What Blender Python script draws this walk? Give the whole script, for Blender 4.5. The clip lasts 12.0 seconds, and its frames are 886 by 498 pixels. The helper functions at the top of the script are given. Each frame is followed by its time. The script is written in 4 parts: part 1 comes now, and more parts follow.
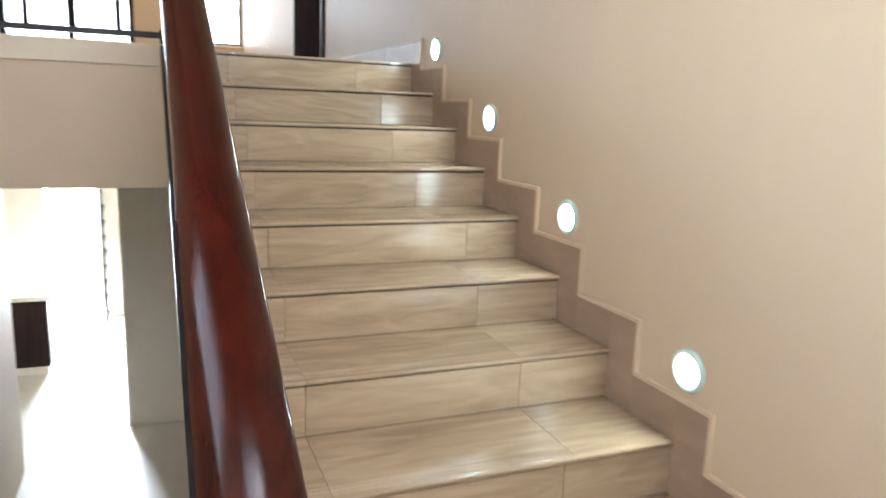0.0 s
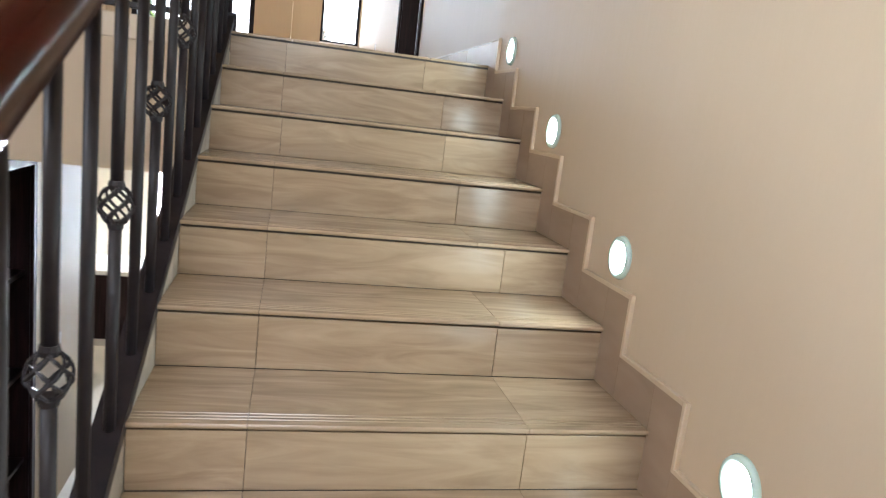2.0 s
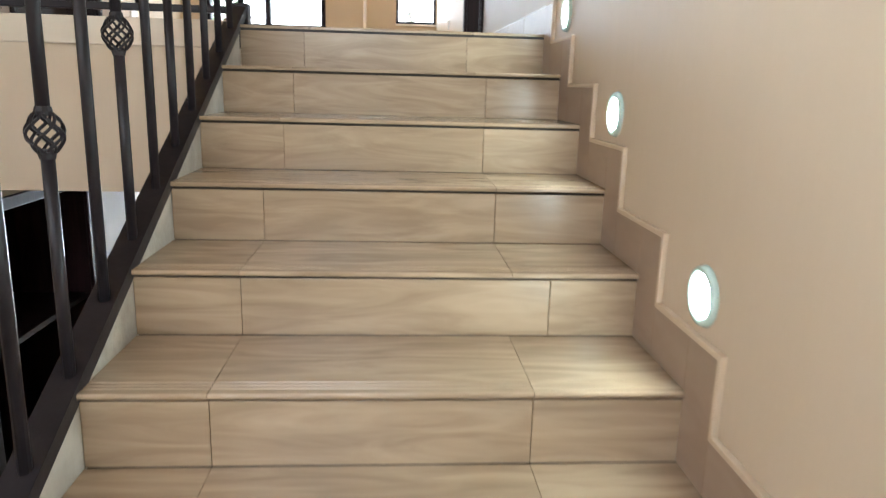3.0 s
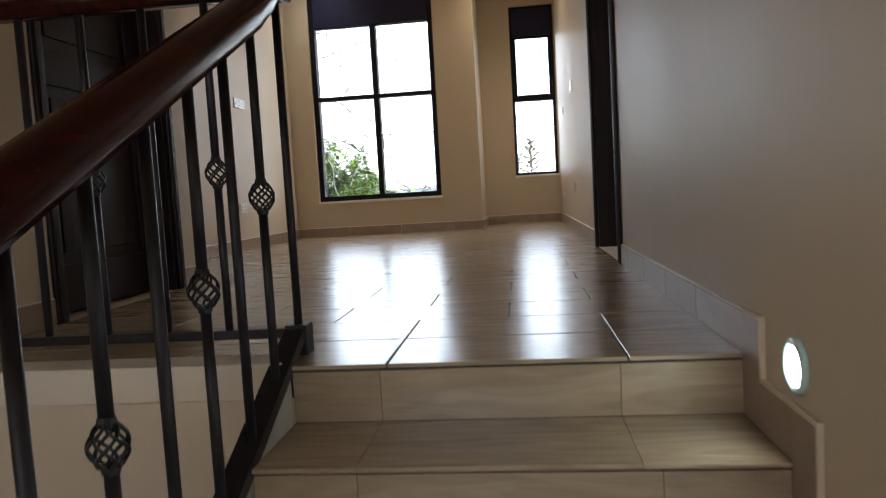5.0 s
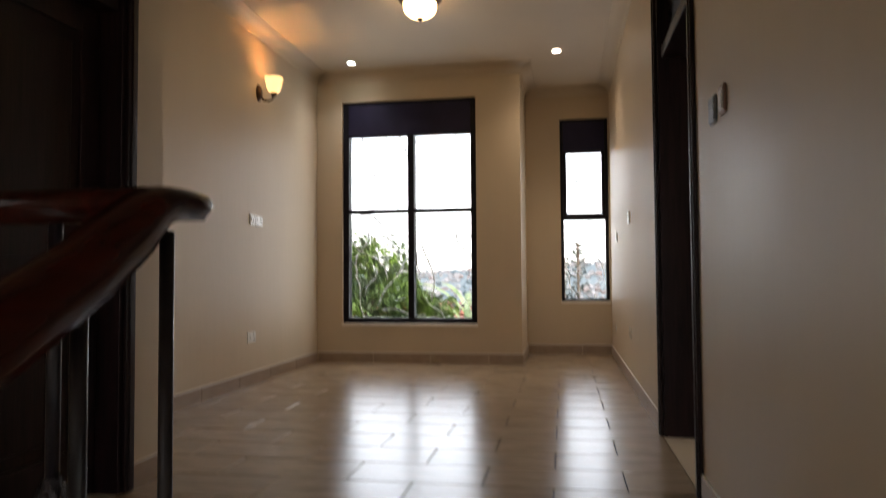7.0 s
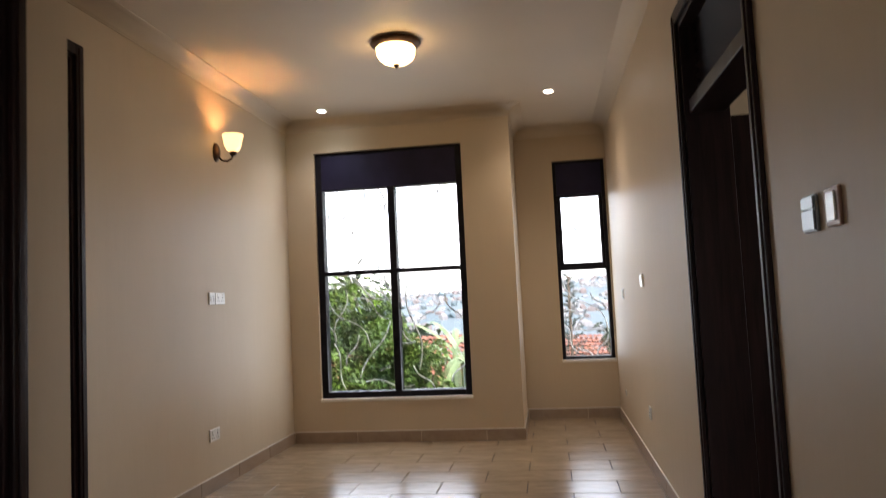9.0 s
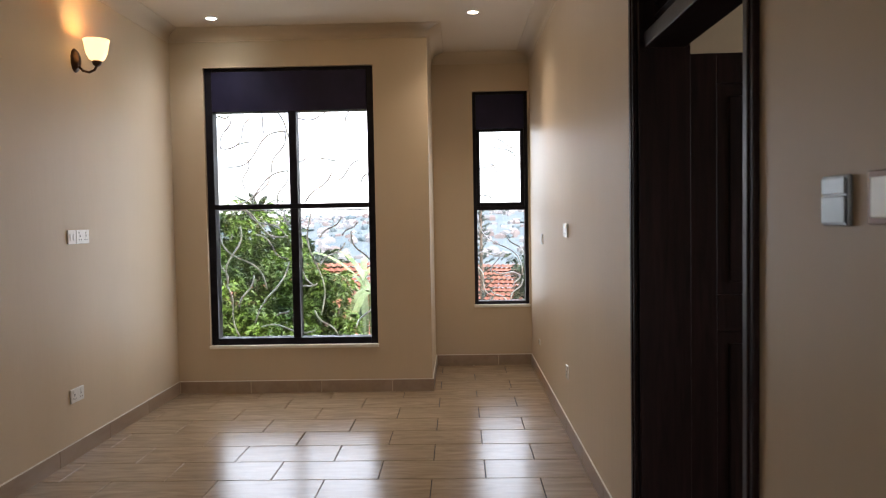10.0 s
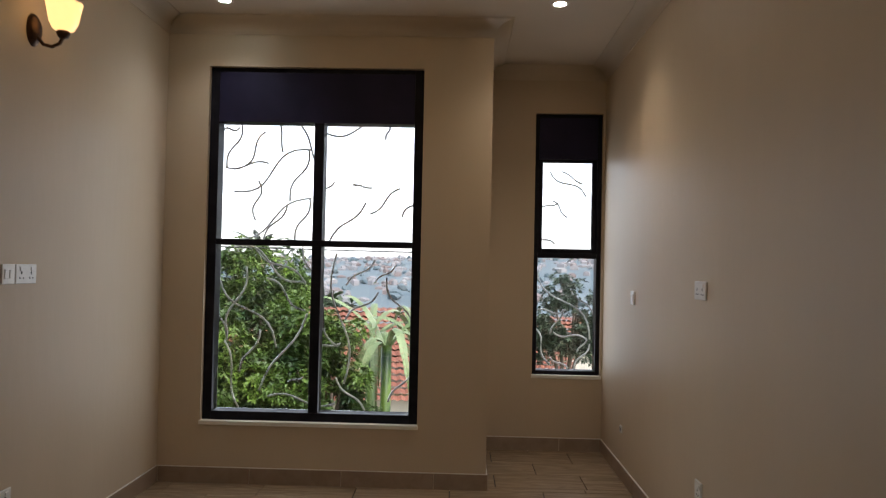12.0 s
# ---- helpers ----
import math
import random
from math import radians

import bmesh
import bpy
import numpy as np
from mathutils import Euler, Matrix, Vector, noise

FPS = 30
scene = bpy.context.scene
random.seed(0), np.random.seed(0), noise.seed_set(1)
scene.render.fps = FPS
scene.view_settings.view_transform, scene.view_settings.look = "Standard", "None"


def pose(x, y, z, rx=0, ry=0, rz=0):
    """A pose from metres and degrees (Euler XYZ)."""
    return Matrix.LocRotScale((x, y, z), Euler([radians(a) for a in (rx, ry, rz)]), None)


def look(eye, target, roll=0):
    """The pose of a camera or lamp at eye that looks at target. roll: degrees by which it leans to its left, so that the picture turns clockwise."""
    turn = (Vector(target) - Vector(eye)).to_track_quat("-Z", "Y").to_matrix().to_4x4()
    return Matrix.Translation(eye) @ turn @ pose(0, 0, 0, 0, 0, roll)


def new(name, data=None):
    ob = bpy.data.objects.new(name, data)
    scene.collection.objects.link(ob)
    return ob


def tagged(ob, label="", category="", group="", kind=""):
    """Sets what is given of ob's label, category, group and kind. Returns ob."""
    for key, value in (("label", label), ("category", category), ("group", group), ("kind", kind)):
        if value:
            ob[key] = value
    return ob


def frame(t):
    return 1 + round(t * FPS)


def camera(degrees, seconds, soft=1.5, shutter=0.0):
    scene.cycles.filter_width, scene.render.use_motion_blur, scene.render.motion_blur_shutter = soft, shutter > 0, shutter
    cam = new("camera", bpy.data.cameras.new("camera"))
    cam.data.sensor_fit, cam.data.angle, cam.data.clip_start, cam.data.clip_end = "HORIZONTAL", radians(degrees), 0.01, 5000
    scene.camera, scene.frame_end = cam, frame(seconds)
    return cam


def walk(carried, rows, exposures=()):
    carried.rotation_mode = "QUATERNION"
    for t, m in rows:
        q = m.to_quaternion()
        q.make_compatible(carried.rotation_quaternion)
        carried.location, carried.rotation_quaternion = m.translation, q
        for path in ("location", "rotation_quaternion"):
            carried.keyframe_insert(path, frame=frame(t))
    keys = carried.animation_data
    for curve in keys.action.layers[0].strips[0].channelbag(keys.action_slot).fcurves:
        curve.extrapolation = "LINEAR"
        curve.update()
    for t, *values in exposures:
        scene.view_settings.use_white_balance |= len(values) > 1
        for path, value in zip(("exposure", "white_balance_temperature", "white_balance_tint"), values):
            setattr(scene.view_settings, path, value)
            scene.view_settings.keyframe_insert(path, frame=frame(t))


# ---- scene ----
cam = camera(64.4, 12.0, soft=1.1, shutter=0.35)

PATH = [
    (0, (-1.222, -3.440, -0.245), (-0.474, -1.624, -0.621), 2.1),
    (0.5, (-1.106, -3.396, -0.193), (-0.69, -1.451, -0.433), 2.9),
    (1, (-1.055, -3.372, -0.179), (-0.777, -1.4, -0.374), 4.0),
    (1.5, (-0.957, -3.32, -0.212), (-0.63, -1.369, -0.518), 3.5),
    (2, (-0.858, -3.171, -0.253), (-0.412, -1.253, -0.618), 6.7),
    (2.5, (-0.738, -2.98, -0.256), (-0.388, -1.062, -0.706), 2.2),
    (3, (-0.568, -2.713, -0.194), (-0.425, -0.77, -0.648), 1.6),
    (3.5, (-0.536, -2.48, -0.079), (-0.54, -0.5, -0.357), 1.2),
    (3.7, (-0.551, -2.375, -0.019), (-0.513, -0.383, -0.196), 1.1),
    (5.3, (-0.522, -1.618, 0.477), (-0.813, 0.355, 0.33), -2.5),
    (5.5, (-0.562, -1.549, 0.502), (-0.866, 0.427, 0.43), -1.1),
    (6, (-0.581, -1.33, 0.634), (-0.746, 0.659, 0.51), -0.8),
    (6.5, (-0.508, -1.103, 0.742), (-0.771, 0.877, 0.645), 0.1),
    (7, (-0.527, -0.888, 0.879), (-0.865, 1.081, 0.959), -0.4),
    (7.2, (-0.57, -0.8, 0.936), (-0.903, 1.161, 1.143), -1.8),
    (8.8, (-0.627, -0.273, 1.272), (-0.933, 1.692, 1.484), -0.5),
    (9, (-0.67, -0.204, 1.286), (-0.958, 1.77, 1.428), -2.7),
    (9.5, (-0.686, 0.054, 1.238), (-0.855, 2.046, 1.219), -1.1),
    (10, (-0.711, 0.348, 1.432), (-0.755, 2.346, 1.351), -1.0),
    (10.5, (-0.915, 0.619, 1.482), (-0.975, 2.618, 1.489), -1.1),
    (11, (-1.025, 0.914, 1.483), (-0.891, 2.909, 1.412), 0.1),
    (11.5, (-1.071, 1.24, 1.481), (-1.093, 3.237, 1.574), 1.4),
    (12, (-1.14, 1.639, 1.444), (-1.19, 3.638, 1.492), 1.2),
]
walk(cam, [(t, look(eye, target, roll)) for t, eye, target, roll in PATH],
     exposures=[(0, 4.1, 5950, 8), (0.5, 3.8, 5950, 9), (1.5, 3.9, 5950, 9), (2.5, 4.05, 6000, 8), (3.7, 4.15, 5900, 6), (5.3, 2.5, 6150, 9), (6, 2.55, 6250, 10), (7, 2.4, 6650, 12),
                (9, 2.7, 6350, 13), (9.5, 2.7, 6300, 13), (10, 2.75, 6300, 13), (10.5, 2.72, 6350, 13), (11, 2.8, 6300, 13), (11.5, 2.35, 6300, 13), (12, 1.9, 6250, 12)])

# ---- light ----
world = bpy.data.worlds.new("sky")
scene.world = world
world.use_nodes = True
wn = world.node_tree.nodes
sky = wn.new("ShaderNodeTexSky")
sky.sky_type = "NISHITA"
sky.sun_disc = False
sky.sun_elevation = radians(52)
sky.sun_rotation = radians(150)
sky.dust_density = 1.5
wn["Background"].inputs[1].default_value = 0.15
haze = wn.new("ShaderNodeHueSaturation")
haze.inputs["Saturation"].default_value = 0.35
world.node_tree.links.new(sky.outputs[0], haze.inputs["Color"])
world.node_tree.links.new(haze.outputs[0], wn["Background"].inputs[0])

sun = new("sun", bpy.data.lights.new("sun", "SUN"))
sun.data.energy, sun.data.angle, sun.data.color = 0.5, radians(12), (1.0, 0.96, 0.9)
sun.matrix_world = look((0, 0, 30), (0 - 30 * math.cos(radians(52)) * math.sin(radians(150)), 30 * math.cos(radians(52)) * 0.87, 30 - 30 * math.sin(radians(52)) - 6))


def area_lamp(name, eye, target, width, height, watts, tint=(0.86, 0.93, 1.0)):
    lamp = new(name, bpy.data.lights.new(name, "AREA"))
    lamp.data.shape, lamp.data.size, lamp.data.size_y = "RECTANGLE", width, height
    lamp.data.energy, lamp.data.color = watts, tint
    lamp.matrix_world = look(eye, target)
    return lamp


area_lamp("daylight_large_window", (-2.11, 6.243, 1.4), (-2.11, 0, 1.0), 1.38, 1.9, 2.9)
area_lamp("daylight_narrow_window", (-0.285, 7.28, 1.47), (-0.28, 0, 1.0), 0.48, 1.64, 0.85)
area_lamp("daylight_lower_door", (-2.3, 8.0, -2.2), (-2.3, 0, -2.6), 1.0, 2.0, 80)
# two unseen lamps added to brighten the stairwell, set in invented openings
area_lamp("stairwell_fill_west", (-2.36, -2.9, 0.65), (0, -2.7, 0.3), 1.3, 1.3, 0.8, (1.0, 0.97, 0.93))
area_lamp("stairwell_fill_south", (-1.2, -4.95, 1.4), (-1.2, 0, 0.2), 1.6, 1.6, 0.42, (1.0, 0.97, 0.93))
area_lamp("daylight_side_room", (3.22, 2.4, 1.6), (0, 2.4, 1.4), 1.0, 1.2, 3)


# ---- materials ----
def material(name, base, rough=0.5, metal=0.0, spec=0.5):
    m = bpy.data.materials.new(name)
    m.use_nodes = True
    p = m.node_tree.nodes["Principled BSDF"]
    p.inputs["Base Color"].default_value = (*base, 1)
    p.inputs["Roughness"].default_value = rough
    p.inputs["Metallic"].default_value = metal
    p.inputs["Specular IOR Level"].default_value = spec
    return m


def grain(m, low, high, scale=(1, 1, 1), size=4.0, detail=6.0, distort=0.0, rough=None, bump=0.0, bump_size=60.0,
          random_shift=False, large=0.0, bump_scale=None):
    """Two-scale variation of colour, gloss and relief in object space."""
    t = m.node_tree
    n, l = t.nodes, t.links
    p = n["Principled BSDF"]
    co = n.new("ShaderNodeTexCoord")
    mp = n.new("ShaderNodeMapping")
    mp.inputs["Scale"].default_value = scale
    src = co.outputs["Object"]
    if random_shift:
        info = n.new("ShaderNodeObjectInfo")
        mul = n.new("ShaderNodeMath")
        mul.operation = "MULTIPLY"
        mul.inputs[1].default_value = 37.0
        l.new(info.outputs["Random"], mul.inputs[0])
        add = n.new("ShaderNodeVectorMath")
        add.operation = "ADD"
        l.new(src, add.inputs[0])
        l.new(mul.outputs[0], add.inputs[1])
        src = add.outputs[0]
    l.new(src, mp.inputs["Vector"])
    a = n.new("ShaderNodeTexNoise")
    a.inputs["Scale"].default_value, a.inputs["Detail"].default_value, a.inputs["Distortion"].default_value = size, detail, distort
    l.new(mp.outputs[0], a.inputs["Vector"])
    ramp = n.new("ShaderNodeValToRGB")
    ramp.color_ramp.elements[0].position, ramp.color_ramp.elements[1].position = 0.32, 0.7
    ramp.color_ramp.elements[0].color, ramp.color_ramp.elements[1].color = (*low, 1), (*high, 1)
    l.new(a.outputs["Fac"], ramp.inputs["Fac"])
    out = ramp.outputs[0]
    if large or random_shift:
        b = n.new("ShaderNodeTexNoise")
        b.inputs["Scale"].default_value, b.inputs["Detail"].default_value = 0.9, 3.0
        l.new(src, b.inputs["Vector"])
        mr = n.new("ShaderNodeMapRange")
        mr.inputs["To Min"].default_value, mr.inputs["To Max"].default_value = 1 - (large or 0.12), 1 + (large or 0.12)
        l.new(b.outputs["Fac"], mr.inputs["Value"])
        mix = n.new("ShaderNodeVectorMath")
        mix.operation = "SCALE"
        l.new(out, mix.inputs[0])
        l.new(mr.outputs[0], mix.inputs["Scale"])
        out = mix.outputs[0]
    l.new(out, p.inputs["Base Color"])
    if rough:
        rr = n.new("ShaderNodeMapRange")
        rr.inputs["To Min"].default_value, rr.inputs["To Max"].default_value = rough
        l.new(a.outputs["Fac"], rr.inputs["Value"])
        l.new(rr.outputs[0], p.inputs["Roughness"])
    if bump:
        c = n.new("ShaderNodeTexNoise")
        c.inputs["Scale"].default_value, c.inputs["Detail"].default_value = bump_size, 4.0
        if bump_scale:
            m2 = n.new("ShaderNodeMapping")
            m2.inputs["Scale"].default_value = bump_scale
            l.new(src, m2.inputs["Vector"])
            l.new(m2.outputs[0], c.inputs["Vector"])
        else:
            l.new(mp.outputs[0], c.inputs["Vector"])
        bp = n.new("ShaderNodeBump")
        bp.inputs["Strength"].default_value, bp.inputs["Distance"].default_value = bump, 0.01
        l.new(c.outputs["Fac"], bp.inputs["Height"])
        l.new(bp.outputs[0], p.inputs["Normal"])
    return m


def glow(name, colour, strength):
    m = material(name, colour, 0.3)
    p = m.node_tree.nodes["Principled BSDF"]
    p.inputs["Emission Color"].default_value = (*colour, 1)
    p.inputs["Emission Strength"].default_value = strength
    return m


PAINT = grain(material("cream_paint", (0.7, 0.6, 0.46), 0.42, 0.0, 0.25), (0.56, 0.447, 0.315), (0.595, 0.48, 0.343), (1, 1, 0.35), 2.0, 4.0,
              rough=(0.40, 0.54), bump=0.16, bump_size=7.0, large=0.05, bump_scale=(2.5, 2.5, 0.5))
CEILING = grain(material("ceiling_paint", (0.74, 0.66, 0.54), 0.6), (0.58, 0.483, 0.365), (0.62, 0.52, 0.397), (1, 1, 1), 1.5, 3.0, rough=(0.5, 0.65), bump=0.04, bump_size=12, large=0.03)
WHITE = grain(material("off_white_paint", (0.78, 0.74, 0.66), 0.4), (0.74, 0.69, 0.6), (0.8, 0.75, 0.66), (1, 1, 1), 3.0, 4.0, rough=(0.35, 0.5), bump=0.05, bump_size=20)
TILE = grain(material("wood_look_tile", (0.33, 0.25, 0.17), 0.22), (0.275, 0.194, 0.120), (0.40, 0.295, 0.190), (1.3, 8, 8), 2.2, 9.0, 1.6,
             rough=(0.17, 0.3), bump=0.05, bump_size=9.0, random_shift=True)
SKIRT = grain(material("skirting_tile", (0.3, 0.22, 0.155), 0.4), (0.285, 0.198, 0.134), (0.345, 0.25, 0.175), (5, 1.6, 5), 2.2, 4.0, 0.6,
              random_shift=True)
GROUT = grain(material("dark_grout", (0.09, 0.07, 0.055), 0.8), (0.03, 0.022, 0.017), (0.06, 0.046, 0.036), (1, 1, 1), 30.0, 4.0)
STAIRBED = grain(material("brown_mortar", (0.06, 0.045, 0.032), 0.85), (0.04, 0.03, 0.022), (0.08, 0.06, 0.043), (1, 1, 1), 30.0, 4.0)
CONCRETE = grain(material("rough_cement", (0.42, 0.38, 0.32), 0.9), (0.34, 0.30, 0.25), (0.5, 0.46, 0.39), (1, 1, 1), 9.0, 8.0, bump=0.4, bump_size=40)
RAIL = grain(material("mahogany_varnish", (0.07, 0.014, 0.008), 0.18, 0.0, 0.2), (0.015, 0.0024, 0.0014), (0.040, 0.0054, 0.0028), (9, 1.2, 9), 3.0, 7.0, 0.6,
             rough=(0.14, 0.26), bump=0.03, bump_size=30)
IRON = grain(material("black_iron", (0.022, 0.014, 0.014), 0.45, 0.0, 0.3), (0.010, 0.008, 0.010), (0.021, 0.016, 0.018), (1, 1, 1), 18.0, 5.0, rough=(0.36, 0.5), bump=0.06, bump_size=60)
DARKWOOD = grain(material("dark_stained_wood", (0.02, 0.010, 0.008), 0.45, 0.0, 0.18), (0.010, 0.0048, 0.0048), (0.025, 0.011, 0.0108), (12, 12, 0.9), 3.0, 7.0, 0.8,
                 rough=(0.34, 0.5), bump=0.05, bump_size=14)
FRAME = grain(material("dark_window_frame", (0.012, 0.011, 0.014), 0.4, 0.0, 0.1), (0.009, 0.008, 0.011), (0.018, 0.016, 0.02), (1, 1, 1), 14.0, 4.0, rough=(0.4, 0.55))
SHUTTER = grain(material("dark_tinted_panel", (0.012, 0.011, 0.018), 0.2, 0.0, 0.2), (0.013, 0.011, 0.03), (0.022, 0.019, 0.052), (1, 1, 1), 3.0, 3.0, rough=(0.45, 0.6))
STEEL = grain(material("galvanised_rod", (0.4, 0.4, 0.4), 0.35, 0.75), (0.3, 0.3, 0.3), (0.85, 0.85, 0.85), (1, 1, 1), 5.0, 3.0, rough=(0.2, 0.38))
RIMGLASS = material("pale_green_glass", (0.55, 0.72, 0.66), 0.12, 0.0, 0.8)
CHROME = material("brushed_chrome", (0.7, 0.7, 0.7), 0.18, 1.0)
PLASTIC = grain(material("white_plastic", (0.75, 0.72, 0.66), 0.25), (0.80, 0.78, 0.74), (0.85, 0.83, 0.79), (1, 1, 1), 20.0, 2.0, rough=(0.2, 0.3))
SOCKET_HOLE = material("socket_hole", (0.02, 0.02, 0.02), 0.6)
BRONZE = grain(material("aged_bronze", (0.06, 0.03, 0.018), 0.35, 0.7), (0.04, 0.02, 0.012), (0.09, 0.045, 0.025), (1, 1, 1), 25.0, 4.0, rough=(0.28, 0.45))
SILVER = material("silver_rocker", (0.15, 0.165, 0.18), 0.3, 0.3)
WOODPLATE = material("copper_switch_trim", (0.16, 0.075, 0.045), 0.4, 0.3)
LED = glow("cool_led", (0.86, 1.0, 0.98), 12.0)
SPOT = glow("spot_led", (1.0, 0.92, 0.78), 18.0)
SHADE = glow("amber_glass", (1.0, 0.60, 0.22), 0.42)
BULB = glow("warm_bulb", (1.0, 0.78, 0.44), 20.0)
DOME = glow("dome_glass", (1.0, 0.66, 0.28), 2.3)
GLASS = bpy.data.materials.new("window_glass")
GLASS.use_nodes = True
gt = GLASS.node_tree
gp = gt.nodes["Principled BSDF"]
gp.inputs["Base Color"].default_value = (1, 1, 1, 1)
gp.inputs["Roughness"].default_value = 0.0
gp.inputs["IOR"].default_value = 1.45
gp.inputs["Transmission Weight"].default_value = 1.0


# ---- building helpers ----
def box(bm, x0, x1, y0, y1, z0, z1, bevel=0.0, m=None):
    r = bmesh.ops.create_cube(bm, size=1.0)
    vs = r["verts"]
    mat = Matrix.Translation(((x0 + x1) / 2, (y0 + y1) / 2, (z0 + z1) / 2)) @ Matrix.Diagonal((x1 - x0, y1 - y0, z1 - z0, 1))
    bmesh.ops.transform(bm, matrix=mat if m is None else m @ mat, verts=vs)
    if bevel:
        es = list({e for v in vs for e in v.link_edges})
        bmesh.ops.bevel(bm, geom=es, offset=bevel, segments=2, affect="EDGES", profile=0.5)
    return bm


def boxed(x0, x1, y0, y1, z0, z1, bevel=0.0):
    return box(bmesh.new(), x0, x1, y0, y1, z0, z1, bevel)


def link_mesh(name, bm, mat, smooth=False):
    me = bpy.data.meshes.new(name)
    bmesh.ops.recalc_face_normals(bm, faces=bm.faces[:])
    bm.to_mesh(me)
    bm.free()
    if smooth:
        for f in me.polygons:
            f.use_smooth = True
    me.materials.append(mat)
    return me


def part(name, bm, mat, parent=None, label="", smooth=False):
    ob = new(name, link_mesh(name, bm, mat, smooth))
    ob.parent = parent
    if label:
        ob["label"] = label
    return ob


def setting(name, bm, mat, label, category):
    return tagged(part(name, bm, mat), label, category, kind="structure")


def thing(name, label, category, group="", at=(0, 0, 0)):
    ob = new(name)
    ob.location = at
    ob.empty_display_size = 0.1
    return tagged(ob, label, category, group)


def wall(axis, a, b, s0, s1, z0, z1, holes=()):
    """A wall of thickness a..b across axis, from s0 to s1 and z0 to z1, with rectangular holes (s0, s1, z0, z1) through it."""
    bm = bmesh.new()
    ss = sorted({s0, s1, *[h[0] for h in holes], *[h[1] for h in holes]})
    zs = sorted({z0, z1, *[h[2] for h in holes], *[h[3] for h in holes]})
    ss, zs = [s for s in ss if s0 <= s <= s1], [z for z in zs if z0 <= z <= z1]

    def solid(i, j):
        if not (0 <= i < len(ss) - 1 and 0 <= j < len(zs) - 1):
            return False
        s, z = (ss[i] + ss[i + 1]) / 2, (zs[j] + zs[j + 1]) / 2
        return not any(h[0] < s < h[1] and h[2] < z < h[3] for h in holes)

    def p(d, s, z):
        return bm.verts.new((d, s, z) if axis == "x" else (s, d, z))

    for i in range(len(ss) - 1):
        for j in range(len(zs) - 1):
            if not solid(i, j):
                continue
            c = [(ss[i], zs[j]), (ss[i + 1], zs[j]), (ss[i + 1], zs[j + 1]), (ss[i], zs[j + 1])]
            for d in (a, b):
                bm.faces.new([p(d, *q) for q in c])
            for k, (di, dj) in enumerate(((0, -1), (1, 0), (0, 1), (-1, 0))):
                if not solid(i + di, j + dj):
                    q, r = c[k], c[(k + 1) % 4]
                    bm.faces.new([p(a, *q), p(b, *q), p(b, *r), p(a, *r)])
    bmesh.ops.remove_doubles(bm, verts=bm.verts[:], dist=0.0005)
    return bm


def extrude_profile(points, axis, a, b):
    """A closed outline swept along an axis from a to b; points are in the two other axes, in xyz order."""
    bm = bmesh.new()

    def v(d, p):
        c = list(p)
        c.insert("xyz".index(axis), d)
        return bm.verts.new(c)

    r0, r1 = [v(a, p) for p in points], [v(b, p) for p in points]
    bm.faces.new(r0)
    bm.faces.new(r1[::-1])
    for i in range(len(points)):
        j = (i + 1) % len(points)
        bm.faces.new((r0[i], r1[i], r1[j], r0[j]))
    return bm


def sweep(bm, path, outline, closed_ends=True, up=Vector((0, 0, 1)), taper=None):
    """Sweeps a 2D outline (side, up) along a 3D path; taper scales the outline at each point."""
    rings = []
    path = [Vector(p) for p in path]
    for i, p in enumerate(path):
        d = (path[min(i + 1, len(path) - 1)] - path[max(i - 1, 0)]).normalized()
        side = d.cross(up)
        side = side.normalized() if side.length > 1e-4 else Vector((1, 0, 0))
        top = side.cross(d).normalized()
        su, sw = taper[i] if taper else (1, 1)
        rings.append([bm.verts.new(p + side * u * su + top * w * sw) for u, w in outline])
    k = len(outline)
    for a, b in zip(rings, rings[1:]):
        for i in range(k):
            bm.faces.new((a[i], a[(i + 1) % k], b[(i + 1) % k], b[i]))
    if closed_ends:
        bm.faces.new(rings[0][::-1])
        bm.faces.new(rings[-1])
    return bm


def circle(r, n=8):
    return [(r * math.cos(2 * math.pi * i / n), r * math.sin(2 * math.pi * i / n)) for i in range(n)]


def lathe(profile, n=24, close=False):
    """A turned shape about z from (radius, height) points."""
    bm = bmesh.new()
    rings = [[bm.verts.new((max(r, 0.0004) * math.cos(2 * math.pi * i / n), max(r, 0.0004) * math.sin(2 * math.pi * i / n), z)) for i in range(n)] for r, z in profile]
    for a, b in zip(rings, rings[1:]):
        for i in range(n):
            bm.faces.new((a[i], a[(i + 1) % n], b[(i + 1) % n], b[i]))
    if close:
        bm.faces.new(rings[0][::-1])
        bm.faces.new(rings[-1])
    return bm


def moved(bm, m):
    bmesh.ops.transform(bm, matrix=m, verts=bm.verts[:])
    return bm


# ---- large structure ----
RISE, GO, TOP = 0.15, 0.30, 3.04
LAND = 11
WELL_X, STAIR_X, WEST_X = -2.33, -1.13, -3.10
LOW = -3.3
NORTH, NICHE = 6.225, 7.262
RD = (2.07, 3.155, 0.0, 2.53)      # door in the east wall
GD = (0.83, 1.78, 0.0, 2.53)      # door beside the gallery
HD = (2.30, 3.155, 0.0, 2.69)      # door in the hall's west wall
WIN = (-2.822, -1.400, 0.400, 2.735)
SLIT = (-0.556, -0.018, 0.592, 2.684)

